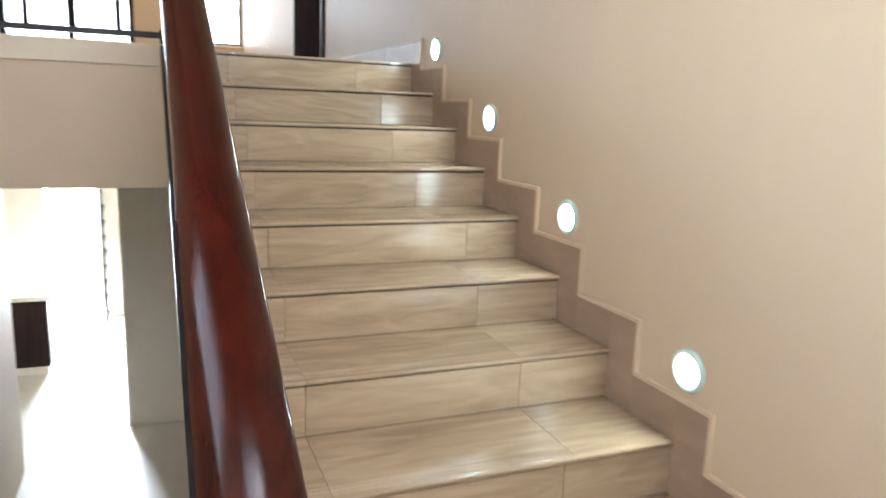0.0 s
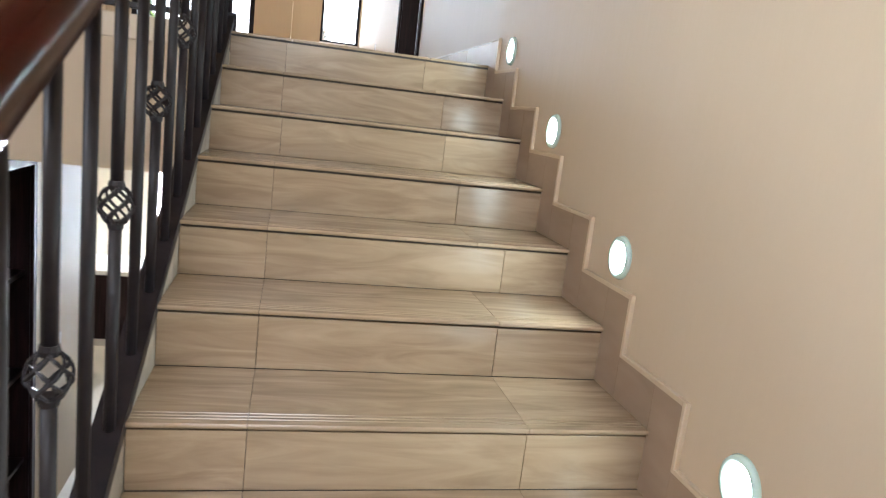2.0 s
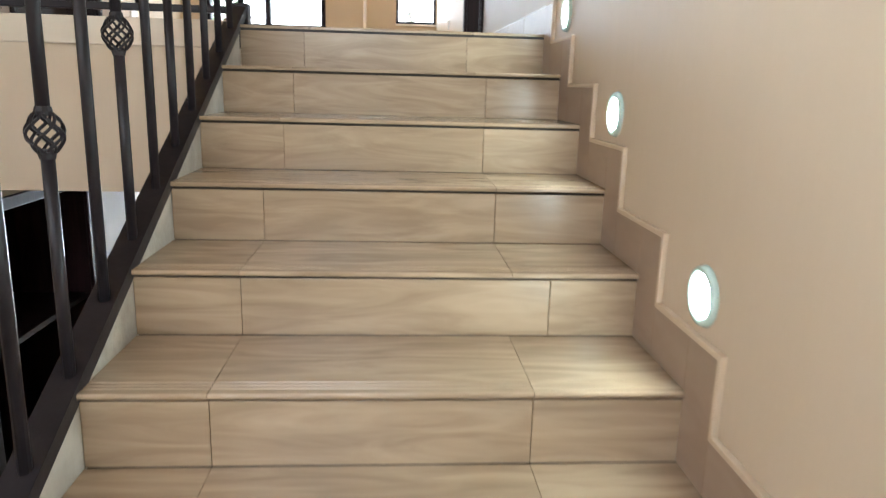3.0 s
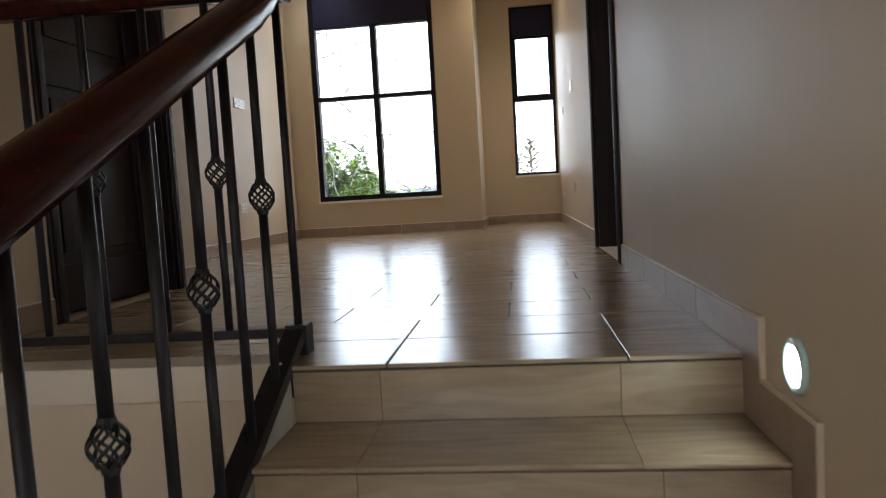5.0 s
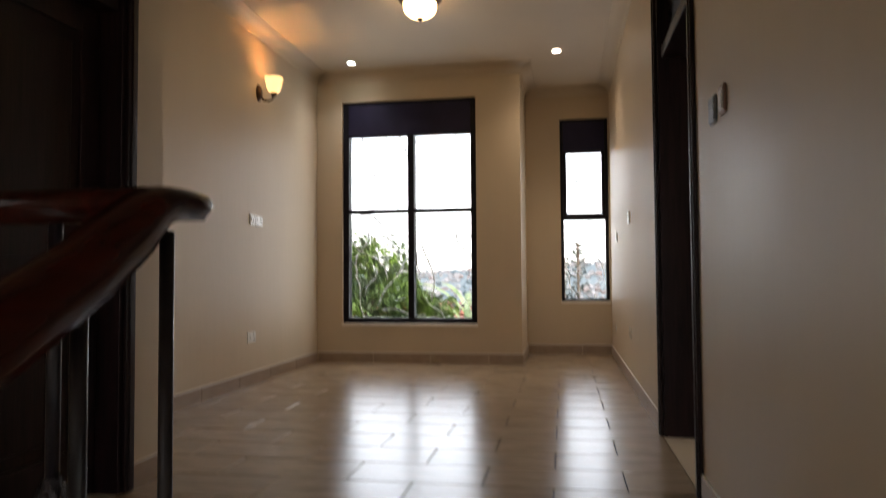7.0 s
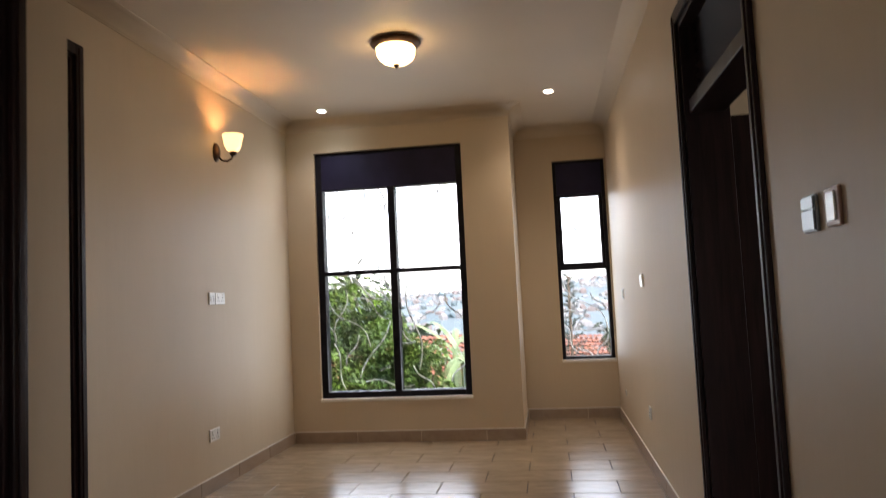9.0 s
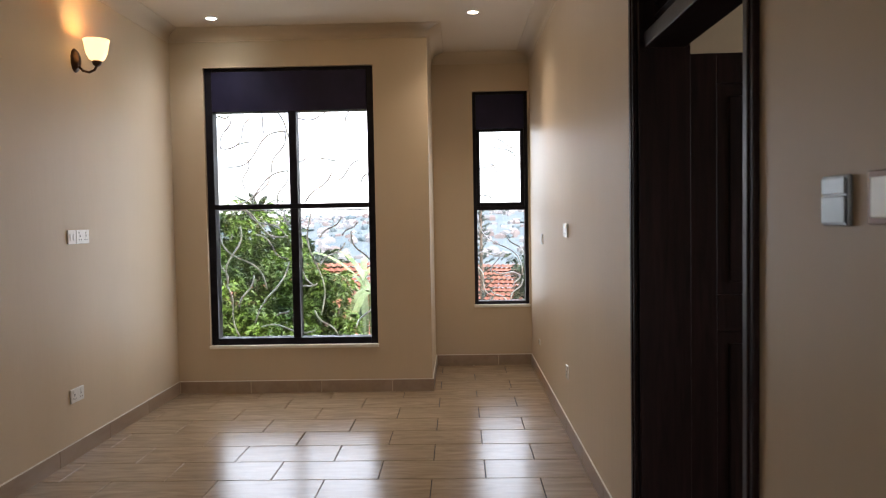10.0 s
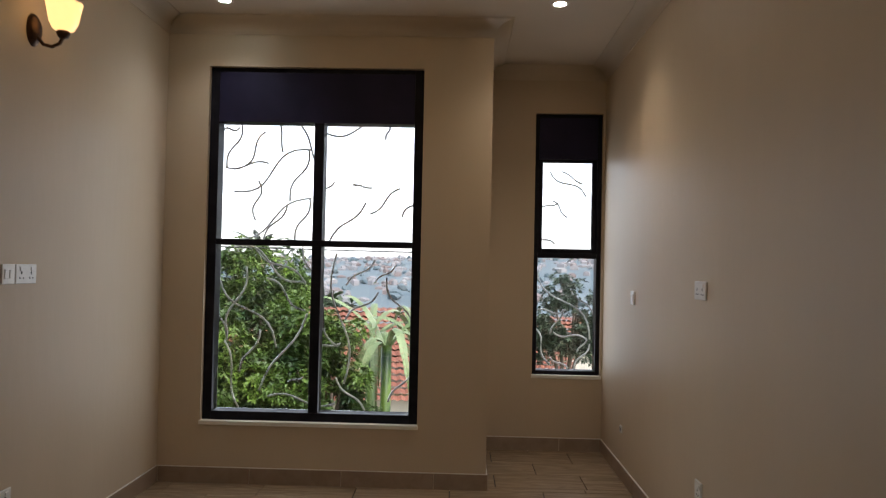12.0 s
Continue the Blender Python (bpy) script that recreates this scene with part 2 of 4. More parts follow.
setting("wall_east", wall("x", 0.0, 0.2, -4.9, 7.435, LOW, TOP, [RD]), PAINT, "smooth cream painted plaster wall running up the stairs", "wall")
setting("wall_north", wall("y", NORTH, NORTH + 0.2, -3.36, -0.948, -0.3, TOP, [WIN]), PAINT, "cream painted wall around the large window", "wall")
setting("wall_pier", wall("x", -1.148, -0.948, NORTH + 0.2, NICHE, -0.3, TOP), PAINT, "cream painted return wall of the window recess", "wall")
setting("wall_niche", wall("y", NICHE, NICHE + 0.2, -1.148, 0.0, -0.3, TOP, [SLIT]), PAINT, "cream painted recess wall with narrow window", "wall")
setting("wall_west", wall("x", -3.36, WEST_X, 2.05, NORTH, -0.3, TOP, [HD]), PAINT, "cream painted hall wall with sconce and sockets", "wall")
setting("wall_return", wall("y", 1.9, 2.05, -3.36, -2.53, -0.3, TOP), PAINT, "cream painted return wall beside the door", "wall")
# the hole at y -3.6..-2.2 is invented, for the west stairwell fill lamp
setting("wall_gallery", wall("x", -2.53, WELL_X, -4.9, 2.05, -0.3, TOP, [GD, (-3.6, -2.2, 0.0, 1.3)]), PAINT, "cream painted wall above the stairwell", "wall")
setting("wall_lower_west", wall("x", -2.53, WELL_X, -4.9, 2.85, LOW, -0.3, [(0.28, 1.42, LOW + 0.1, -0.78)]), PAINT, "cream painted lower wall with a recessed shelf unit", "wall")
# the hole here is invented too, for the south stairwell fill lamp
setting("wall_south", wall("y", -5.1, -4.9, -6.2, 0.2, LOW, TOP, [(-2.0, -0.4, 0.6, 2.2)]), PAINT, "plain cream wall behind the landing", "wall")
setting("ceiling", boxed(-3.56, 0.2, -5.1, 7.435, TOP, TOP + 0.15), CEILING, "pale painted flat ceiling", "ceiling")
slab = boxed(-3.36, 0.0, 0.004, NICHE + 0.2, -0.3, -0.010)
setting("floor", slab, GROUT, "floor bed with dark joints under wood-look tiles", "floor")

# unseen panels added behind the closed doors to stop daylight leaking in
setting("light_block_gallery_door", wall("x", -2.64, -2.56, 0.5, 1.9, -0.3, TOP), PAINT, "unseen panel added to block daylight behind the door", "wall")
setting("light_block_hall_door", wall("x", -3.52, -3.42, 2.2, 3.6, -0.3, TOP), PAINT, "unseen panel added to block daylight behind the door", "wall")

# lower level
setting("floor_lower", boxed(-6.2, 0.2, -5.1, 8.4, LOW - 0.2, LOW), WHITE, "bright glossy pale floor of the lower level", "floor")
setting("wall_lower_north", wall("y", 7.435, 7.82, -6.2, 0.2, LOW, -0.3, [(-2.65, -1.95, LOW, -1.15)]), WHITE, "pale lower wall with a bright open doorway", "wall")
setting("wall_lower_far", wall("x", -6.2, -6.0, -4.9, 7.435, LOW, -0.3), WHITE, "plain pale lower wall", "wall")
setting("ceiling_lower", boxed(-6.2, -3.36, -4.9, 7.435, -0.45, -0.3), CEILING, "plain lower ceiling", "ceiling")
setting("ceiling_lower_strip", boxed(-3.36, -2.53, -4.9, 1.9, -0.45, -0.31), CEILING, "plain lower ceiling", "ceiling")
setting("wall_lower_pier", boxed(-1.55, 0.0, 3.5, 3.7, LOW, -0.3), WHITE, "pale lower partition wall", "wall")

# gallery beam and band
setting("gallery_beam", boxed(WELL_X, STAIR_X, 0.0, 0.22, -0.62, -0.30), PAINT, "cream painted beam under the gallery edge", "beam")
setting("gallery_fascia", boxed(WELL_X, STAIR_X, 0.0, 0.004, -0.30, -0.085), PAINT, "cream painted gallery fascia", "fascia")
setting("trim_gallery", boxed(WELL_X, STAIR_X - 0.02, -0.016, 0.10, -0.085, 0.012, 0.004), CEILING, "pale cream kerb strip along the gallery edge", "trim")
setting("landing", boxed(WELL_X, 0.0, -4.9, -GO * LAND, -RISE * LAND - 0.2, -RISE * LAND - 0.010), CONCRETE, "half landing slab", "landing")

# stair core: stepped outline with a sloping soffit
outline = [(0.0, -0.30), (0.0, -RISE - 0.012)]
for k in range(1, LAND):
    outline.append((-GO * k + 0.010, -RISE * k - 0.012))
    outline.append((-GO * k + 0.010, -RISE * (k + 1) - 0.012))
outline.append((-GO * LAND + 0.0, -RISE * LAND - 0.012))
outline.append((-GO * LAND + 0.0, -RISE * LAND - 0.20))
outline.append((-GO * LAND + 0.2, -RISE * LAND - 0.20))
setting("stairs", extrude_profile(outline, "x", STAIR_X, 0.0), STAIRBED, "cement staircase clad in wood-look tiles", "stairs")


# ---- windows ----
def steel_window(name, label, x0, x1, y, z0, z1, band, transom, mullion=None, fr=0.06, sash=0.0):
    w = tagged(new(name), label, "window", kind="structure")
    d0, d1 = y + 0.035, y + 0.150

    def member(nm, a, b, c, d, dd=0.0, lab=""):
        return part(nm, boxed(a, b, d0 - dd, d1, c, d, 0.004), FRAME, w, lab)

    member("window_frame", x0, x0 + fr, z0, z1)
    member("window_frame", x1 - fr, x1, z0, z1)
    member("window_frame", x0 + fr, x1 - fr, z0, z0 + fr)
    member("window_frame", x0 + fr, x1 - fr, z1 - 0.03, z1)
    part("shutter_box", boxed(x0 + fr, x1 - fr, d0 - 0.004, d1, band, z1 - 0.03, 0.003), SHUTTER, w, "dark blank panel above the glass")
    member("transom", x0 + fr, x1 - fr, transom - 0.02, transom + 0.02, 0.006)
    cols = [(x0 + fr, x1 - fr)]
    if mullion:
        member("mullion", mullion - 0.032, mullion + 0.032, z0 + fr, transom - 0.02, 0.003)
        member("mullion", mullion - 0.032, mullion + 0.032, transom + 0.02, band, 0.003)
        cols = [(x0 + fr, mullion - 0.032), (mullion + 0.032, x1 - fr)]
    if sash:
        a, b, c, d = x0 + fr, x1 - fr, transom + 0.02, band
        for e in ((a, a + sash, c, d), (b - sash, b, c, d), (a + sash, b - sash, c, c + sash), (a + sash, b - sash, d - sash * 0.6, d)):
            part("sash_bar", boxed(e[0], e[1], d0 + 0.03, d0 + 0.075, e[2], e[3], 0.004), FRAME, w)
    for a, b in cols:
        for c, d in ((z0 + fr, transom - 0.02), (transom + 0.02, band)):
            pane = part("pane", boxed(a, b, y + 0.140, y + 0.145, c, d), GLASS, w)
            pane.visible_shadow = False
    part("window_sill", boxed(x0 - 0.006, x1 + 0.006, y - 0.014, y + 0.034, z0 - 0.022, z0 + 0.005, 0.003), WHITE, w, "thin off-white sill edge")
    return w


steel_window("window_1", "large dark-framed four-pane window with blank top panel", *WIN[:2], NORTH, *WIN[2:], 2.373, 1.575, -2.09)
steel_window("window_2", "narrow dark-framed two-pane window with blank top panel", *SLIT[:2], NICHE, *SLIT[2:], 2.32, 1.546, None, 0.035, 0.035)


# ---- doors ----
def panel_leaf(leaf_w, leaf_h, parent):
    """A dark panelled leaf in the plane x = 0..leaf_w, y = 0..0.04."""
    s, t = 0.11, 0.04
    rails = [0.0, 0.20, 0.95, 1.10, leaf_h - 0.12, leaf_h]
    bm = bmesh.new()
    box(bm, 0, s, 0, t, 0, leaf_h, 0.003)
    box(bm, leaf_w - s, leaf_w, 0, t, 0, leaf_h, 0.003)
    for a, b in zip(rails[::2], rails[1::2]):
        box(bm, s, leaf_w - s, 0.001, t - 0.001, a, b, 0.003)
    door = part("leaf", bm, DARKWOOD, parent, "dark stained panelled door leaf")
    for a, b in ((0.20, 0.95), (1.10, leaf_h - 0.12)):
        q = bmesh.new()
        box(q, s, leaf_w - s, 0.012, t - 0.012, a, b)
        box(q, s + 0.05, leaf_w - s - 0.05, 0.004, t - 0.004, a + 0.05, b - 0.05, 0.006)
        pn = part("panel", q, DARKWOOD, door)
    hd = bmesh.new()
    for yy in (-0.012, t):
        box(hd, leaf_w - 0.075, leaf_w - 0.035, yy, yy + 0.012, 0.95, 1.13, 0.003)
        box(hd, leaf_w - 0.17, leaf_w - 0.045, yy - 0.035 if yy < 0 else yy + 0.025, yy - 0.02 if yy < 0 else yy + 0.04, 1.045, 1.063, 0.004)
    part("door_handle", hd, CHROME, door, "chrome lever handle")
    return door


def door_frame(name, label, axis_x, depth, y0, y1, z1, transom, face):
    """Dark timber frame in a wall across x: jambs, head, transom bar and architraves on the room side. face: +1 where the room is at larger x."""
    d = tagged(new(name), label, "door", kind="structure")
    xa, xb = sorted((axis_x, axis_x + depth))
    j = 0.035
    part("jamb", boxed(xa, xb, y0, y0 + j, 0.0, z1, 0.003), DARKWOOD, d)
    part("jamb", boxed(xa, xb, y1 - j, y1, 0.0, z1, 0.003), DARKWOOD, d)
    part("head", boxed(xa, xb, y0 + j, y1 - j, z1 - j, z1, 0.003), DARKWOOD, d)
    if transom:
        part("transom_bar", boxed(xa + 0.02, xb - 0.02, y0 + j, y1 - j, transom, transom + 0.06, 0.004), DARKWOOD, d)
    e = axis_x + face * 0.018
    a, b = sorted((axis_x, e))
    for yy in ((y0 - 0.05, y0 + 0.012), (y1 - 0.012, y1 + 0.05)):
        bm = boxed(a, b, *yy, 0.0, z1 + 0.05, 0.004)
        box(bm, a, b + (0.006 if face > 0 else 0), yy[0] + 0.018, yy[1] - 0.018, 0.002, z1 + 0.03, 0.003) if face > 0 else box(bm, a - 0.006, b, yy[0] + 0.018, yy[1] - 0.018, 0.002, z1 + 0.03, 0.003)
        part("architrave", bm, DARKWOOD, d)
    part("architrave", boxed(a, b, y0 + 0.012, y1 - 0.012, z1 - 0.012, z1 + 0.05, 0.004), DARKWOOD, d)
    return d


d1 = door_frame("door_1", "dark stained timber door standing open with louvred transom", 0.0, 0.2, RD[0], RD[1], RD[3], 2.085, -1)
for i in range(7):
    m = Matrix.Translation((0.1, (RD[0] + RD[1]) / 2, 2.185 + i * 0.048)) @ Matrix.Rotation(radians(38), 4, "Y")
    part("louvre", box(bmesh.new(), -0.045, 0.045, -(RD[1] - RD[0]) / 2 + 0.036, (RD[1] - RD[0]) / 2 - 0.036, -0.006, 0.006, 0.0, m), DARKWOOD, d1)

lf = panel_leaf(0.98, 2.07, d1)
lf.matrix_local = pose(0.225, 3.215, 0.012, 0, 0, -2)
d2 = door_frame("door_2", "closed dark stained panelled door beside the gallery", WELL_X, -0.2, GD[0], GD[1], GD[3], 2.0, 1)
lf = panel_leaf(GD[1] - GD[0] - 0.08, 1.98, d2)
lf.matrix_local = pose(WELL_X - 0.10, GD[0] + 0.04, 0.012, 0, 0, 90)
for i in range(7):
    m = Matrix.Translation((WELL_X - 0.1, (GD[0] + GD[1]) / 2, 2.10 + i * 0.058)) @ Matrix.Rotation(radians(-38), 4, "Y")
    part("louvre", box(bmesh.new(), -0.045, 0.045, -(GD[1] - GD[0]) / 2 + 0.036, (GD[1] - GD[0]) / 2 - 0.036, -0.006, 0.006, 0.0, m), DARKWOOD, d2)
d3 = door_frame("door_3", "closed dark stained door in the hall wall", WEST_X, -0.2, HD[0], HD[1], HD[3], 2.3, 1)
lf = panel_leaf(HD[1] - HD[0] - 0.08, 2.27, d3)
lf.matrix_local = pose(WEST_X - 0.10, HD[0] + 0.04, 0.012, 0, 0, 90)
part("top_panel", boxed(WEST_X - 0.14, WEST_X - 0.10, HD[0] + 0.036, HD[1] - 0.036, 2.362, 2.655), DARKWOOD, d3)

# the room behind the open door
setting("floor_side_room", boxed(0.2, 3.2, 0.6, 4.6, -0.2, -0.004), TILE, "wood-look floor of the side room", "floor")
setting("wall_side_room_far", wall("x", 3.2, 3.3, 0.6, 4.6, -0.2, TOP, [(1.9, 2.9, 1.0, 2.2)]), PAINT, "plain cream wall of the side room", "wall")
setting("wall_side_room_north", wall("y", 4.6, 4.7, 0.2, 3.3, -0.2, TOP), PAINT, "plain cream wall of the side room", "wall")
setting("wall_side_room_south", wall("y", 0.5, 0.6, 0.2, 3.3, -0.2, TOP), PAINT, "plain cream wall of the side room", "wall")
setting("ceiling_side_room", boxed(0.2, 3.3, 0.5, 4.7, TOP, TOP + 0.1), CEILING, "plain ceiling of the side room", "ceiling")


# ---- cornice along hall walls ----
def cornice(name, x0, y0, x1, y1, nx, ny, c0=0.0, c1=0.0):
    """A stepped cove; (nx, ny) points into the room; c0, c1: mitre shifts."""
    prof = [(0, -0.15), (0.006, -0.15), (0.009, -0.145), (0.006, -0.139), (0.007, -0.134), (0.011, -0.129), (0.013, -0.122)]
    prof += [(0.15 - 0.137 * math.cos(a), -0.122 + 0.108 * math.sin(a)) for a in [math.pi / 2 * i / 9 for i in range(1, 10)]]
    prof += [(0.156, -0.010), (0.161, -0.012), (0.166, -0.007), (0.172, -0.008), (0.177, 0), (0, 0)]
    bm = bmesh.new()
    L = math.hypot(x1 - x0, y1 - y0)
    tx, ty = (x1 - x0) / L, (y1 - y0) / L
    rings = []
    for (px, py, c) in ((x0, y0, c0), (x1, y1, c1)):
        rings.append([bm.verts.new((px + nx * d * 0.7 + tx * c * d * 0.7, py + ny * d * 0.7 + ty * c * d * 0.7, TOP + h * 0.62)) for d, h in prof])
    for i in range(len(prof)):
        j = (i + 1) % len(prof)
        bm.faces.new((rings[0][i], rings[1][i], rings[1][j], rings[0][j]))
    bm.faces.new(rings[0])
    bm.faces.new(rings[1][::-1])
    for f in bm.faces:
        f.smooth = len(f.verts) == 4
    return setting(name, bm, CEILING, "moulded plaster cornice along the ceiling edge", "cornice")


cornice("cornice_west", WEST_X, 2.05, WEST_X, NORTH, 1, 0, 0, -1)
cornice("cornice_north", WEST_X, NORTH, -0.948, NORTH, 0, -1, 1, 1)
cornice("cornice_pier", -0.948, NORTH, -0.948, NICHE, 1, 0, -1, -1)
cornice("cornice_niche", -0.948, NICHE, 0.0, NICHE, 0, -1, 1, -1)
cornice("cornice_east", 0.0, NICHE, 0.0, -4.9, -1, 0, 1, -1)
cornice("cornice_gallery", WELL_X, -4.9, WELL_X, 2.05, 1, 0, 1, 1)


# ---- balustrades ----
RAIL_SHAPE = [(-0.028, -0.045), (0.028, -0.045), (0.032, -0.03), (0.041, -0.012), (0.044, 0.01), (0.038, 0.028), (0.022, 0.041), (0.0, 0.045),
              (-0.022, 0.041), (-0.038, 0.028), (-0.044, 0.01), (-0.041, -0.012), (-0.032, -0.03)]


def basket(bm, cx, cy, cz, r=0.030, h=0.072):
    """A twisted cage of thin wires with a collar at each end."""
    ends = ([], [])
    for hand in (1, -1):
        for s in range(5):
            pts = []
            known = set(bm.verts)
            for i in range(13):
                u = i / 12
                rr = 0.010 + (r - 0.010) * math.sin(math.pi * u) ** 0.8
                a = 2 * math.pi * (s / 5 + hand * 0.42 * u)
                pts.append((cx + rr * math.cos(a), cy + rr * math.sin(a), cz - h / 2 + h * u))
            sweep(bm, pts, circle(0.0033, 4), up=Vector((0.3, 0.9, 0.1)))
            wire = sorted((v for v in bm.verts if v not in known), key=lambda v: v.co.z)
            ends[0].append(wire[0])
            ends[1].append(wire[-1])
    for e, s in zip(ends, (-1, 1)):
        bmesh.ops.pointmerge(bm, verts=e, merge_co=Vector((cx, cy, cz + s * h / 2)))
    for s in (-1, 1):
        moved_ring = lathe([(0.0, -0.008), (0.013, -0.008), (0.015, 0), (0.013, 0.008), (0.0, 0.008)], 10)
        bmesh.ops.transform(moved_ring, matrix=Matrix.Translation((cx, cy, cz + s * h / 2)), verts=moved_ring.verts[:])
        me = bpy.data.meshes.new("tmp")
        moved_ring.to_mesh(me)
        moved_ring.free()
        bm.from_mesh(me)
        bpy.data.meshes.remove(me)


def bar(bm, cx, cy, z0, z1, r=0.0115):
    return sweep(bm, [(cx, cy, z0), (cx, cy, z1)], circle(r, 10), up=Vector((0, 1, 0)))


def baluster(parent, cx, cy, z0, z1, knot=None):
    if knot is None:
        return part("baluster", bar(bmesh.new(), cx, cy, z0, z1), IRON, parent, smooth=True)
    bm = bar(bmesh.new(), cx, cy, z0, knot - 0.036)
    bar(bm, cx, cy, knot + 0.036, z1)
    b = part("baluster", bm, IRON, parent, smooth=True)
    k = bmesh.new()
    basket(k, cx, cy, knot)
    part("basket", k, IRON, b, "twisted wire basket knot")
    return b


BX = -1.152
RX = -1.162
GY = 0.145
sb = thing("stair_balustrade", "black iron stair balustrade with basket balusters and mahogany handrail", "railing", at=(0, 0, 0))
path = [(RX, y, 0.912 + 0.5 * y) for y in (-3.25, -2.5, -1.5, -0.7, -0.2, -0.04)]
path += [(RX, 0.0, 0.920), (RX, 0.03, 0.937), (RX, 0.06, 0.955), (RX, 0.09, 0.977), (RX, 0.12, 0.994), (RX, 0.15, 1.002), (RX, 0.19, 1.005), (RX, 0.232, 1.003), (RX, 0.243, 1.002), (RX, 0.247, 1.001)]
shrink = [(1, 1)] * 7 + [(1, 0.98), (1, 0.92), (1, 0.80), (1, 0.68), (1, 0.60), (1, 0.56), (1, 0.55), (0.9, 0.48), (0.7, 0.34)]
part("handrail", sweep(bmesh.new(), path, [(u * 0.93, w) for u, w in RAIL_SHAPE], taper=shrink), RAIL, sb, "polished dark mahogany handrail", smooth=True)
part("base_bar", sweep(bmesh.new(), [(BX - 0.004, -3.25, -1.63), (BX - 0.004, GY, 0.07)], [(-0.028, -0.016), (0.028, -0.016), (0.028, 0.016), (-0.028, 0.016)]), IRON, sb)
part("foot_plate", boxed(BX - 0.03, BX + 0.03, GY - 0.03, GY + 0.035, 0.0, 0.085, 0.003), IRON, sb)
baluster(sb, BX, GY, 0.0, 0.955)
for n in range(18):
    y = -0.06 - 0.177 * n
    baluster(sb, BX, y, -0.005 + 0.5 * y, 0.88 + 0.5 * y, 0.47 + 0.515 * y if n % 2 == 0 else None)

gb = thing("gallery_balustrade", "black iron gallery balustrade with basket balusters and mahogany handrail", "railing")
part("handrail", sweep(bmesh.new(), [(WELL_X, GY, 1.0), (-1.8, GY, 1.0), (RX - 0.03, GY, 1.0)], [(u * 0.84, w * 0.62) for u, w in RAIL_SHAPE]), RAIL, gb, "polished dark mahogany handrail", smooth=True)
part("base_bar", boxed(WELL_X, BX - 0.03, GY - 0.016, GY + 0.016, 0.048, 0.074, 0.003), IRON, gb)
for i in range(6):
    x = -1.352 - 0.181 * i
    baluster(gb, x, GY, 0.07, 0.98, 0.513 if i % 2 == 0 else None)

# cement stringer at the open side of the steps
stringer = extrude_profile([(-0.01, -0.02), (-GO * LAND, -RISE * LAND - 0.02), (-GO * LAND, -RISE * LAND - 0.20), (-0.01, -0.22)], "x", STAIR_X - 0.035, STAIR_X - 0.001)
setting("stair_stringer", stringer, CONCRETE, "rough pale cement edge along the open side of the stairs", "stringer")


# ---- round step lights ----
def step_light(y, z):
    t = thing("step_light", "round recessed step light with glowing white lens, lit", "step light", "step lights along the stair wall", (0, y, z))
    ring = lathe([(0.040, 0.006), (0.046, 0.012), (0.054, 0.010), (0.058, 0.0), (0.040, 0.0)], 28)
    part("rim", moved(ring, pose(0, 0, 0, 0, -90, 0)), RIMGLASS, t, "pale green glass rim", smooth=True)
    lens = lathe([(0.0, 0.009), (0.03, 0.008), (0.041, 0.004)], 28)
    part("lens", moved(lens, pose(0, 0, 0, 0, -90, 0)), LED, t, "glowing cool-white lens", smooth=True)


for i in range(6):
    step_light(-0.31 - 0.605 * i, 0.045 - 0.3 * i)


# ---- lamps ----
sc = thing("wall_sconce", "bronze wall sconce with glowing amber glass shade", "wall lamp", at=(WEST_X, 4.76, 2.475))
part("back_plate", moved(moved(lathe([(0.0, 0.03), (0.03, 0.028), (0.045, 0.018), (0.055, 0.006), (0.056, 0.0)], 24), Matrix.Diagonal((1.35, 0.9, 1, 1))), pose(0, 0, 0, 0, 90, 0)), BRONZE, sc, smooth=True)
arm = [(0.02, 0, -0.03), (0.05, 0, -0.065), (0.09, 0, -0.075), (0.125, 0, -0.06), (0.14, 0, -0.03)]
part("arm", sweep(bmesh.new(), arm, circle(0.008, 10), up=Vector((0, 1, 0))), BRONZE, sc, smooth=True)
part("cup", moved(lathe([(0.008, -0.04), (0.022, -0.032), (0.03, -0.012), (0.026, -0.004), (0.0, -0.004)], 18), Matrix.Translation((0.14, 0, 0))), BRONZE, sc, smooth=True)
part("shade", moved(lathe([(0.024, -0.006), (0.045, 0.005), (0.062, 0.04), (0.070, 0.085), (0.078, 0.125), (0.074, 0.125), (0.066, 0.085), (0.057, 0.04), (0.04, 0.010)], 28), Matrix.Translation((0.14, 0, 0))), SHADE, sc, "amber glass bell shade", smooth=True)
part("bulb", moved(lathe([(0.012, 0.0), (0.022, 0.03), (0.026, 0.05), (0.018, 0.072), (0.0, 0.078)], 16), Matrix.Translation((0.14, 0, 0.006))), BULB, sc, smooth=True)

cl = thing("ceiling_lamp", "round bronze ceiling lamp with glowing glass bowl", "ceiling lamp", at=(-1.595, 4.36, TOP))
part("pan", lathe([(0.0, 0.0), (0.150, 0.0), (0.166, -0.006), (0.170, -0.018), (0.163, -0.028), (0.150, -0.034), (0.136, -0.046), (0.128, -0.048), (0.0, -0.040)], 40), BRONZE, cl, smooth=True)
rib = lathe([(0.126, -0.046), (0.131, -0.062), (0.128, -0.090), (0.112, -0.122), (0.082, -0.146), (0.045, -0.158), (0.0, -0.161)], 64)
for v in rib.verts:
    k = 1 + 0.022 * math.cos(16 * math.atan2(v.co.y, v.co.x))
    v.co.x, v.co.y = v.co.x * k, v.co.y * k
part("bowl", rib, DOME, cl, "ribbed glowing glass bowl", smooth=True)
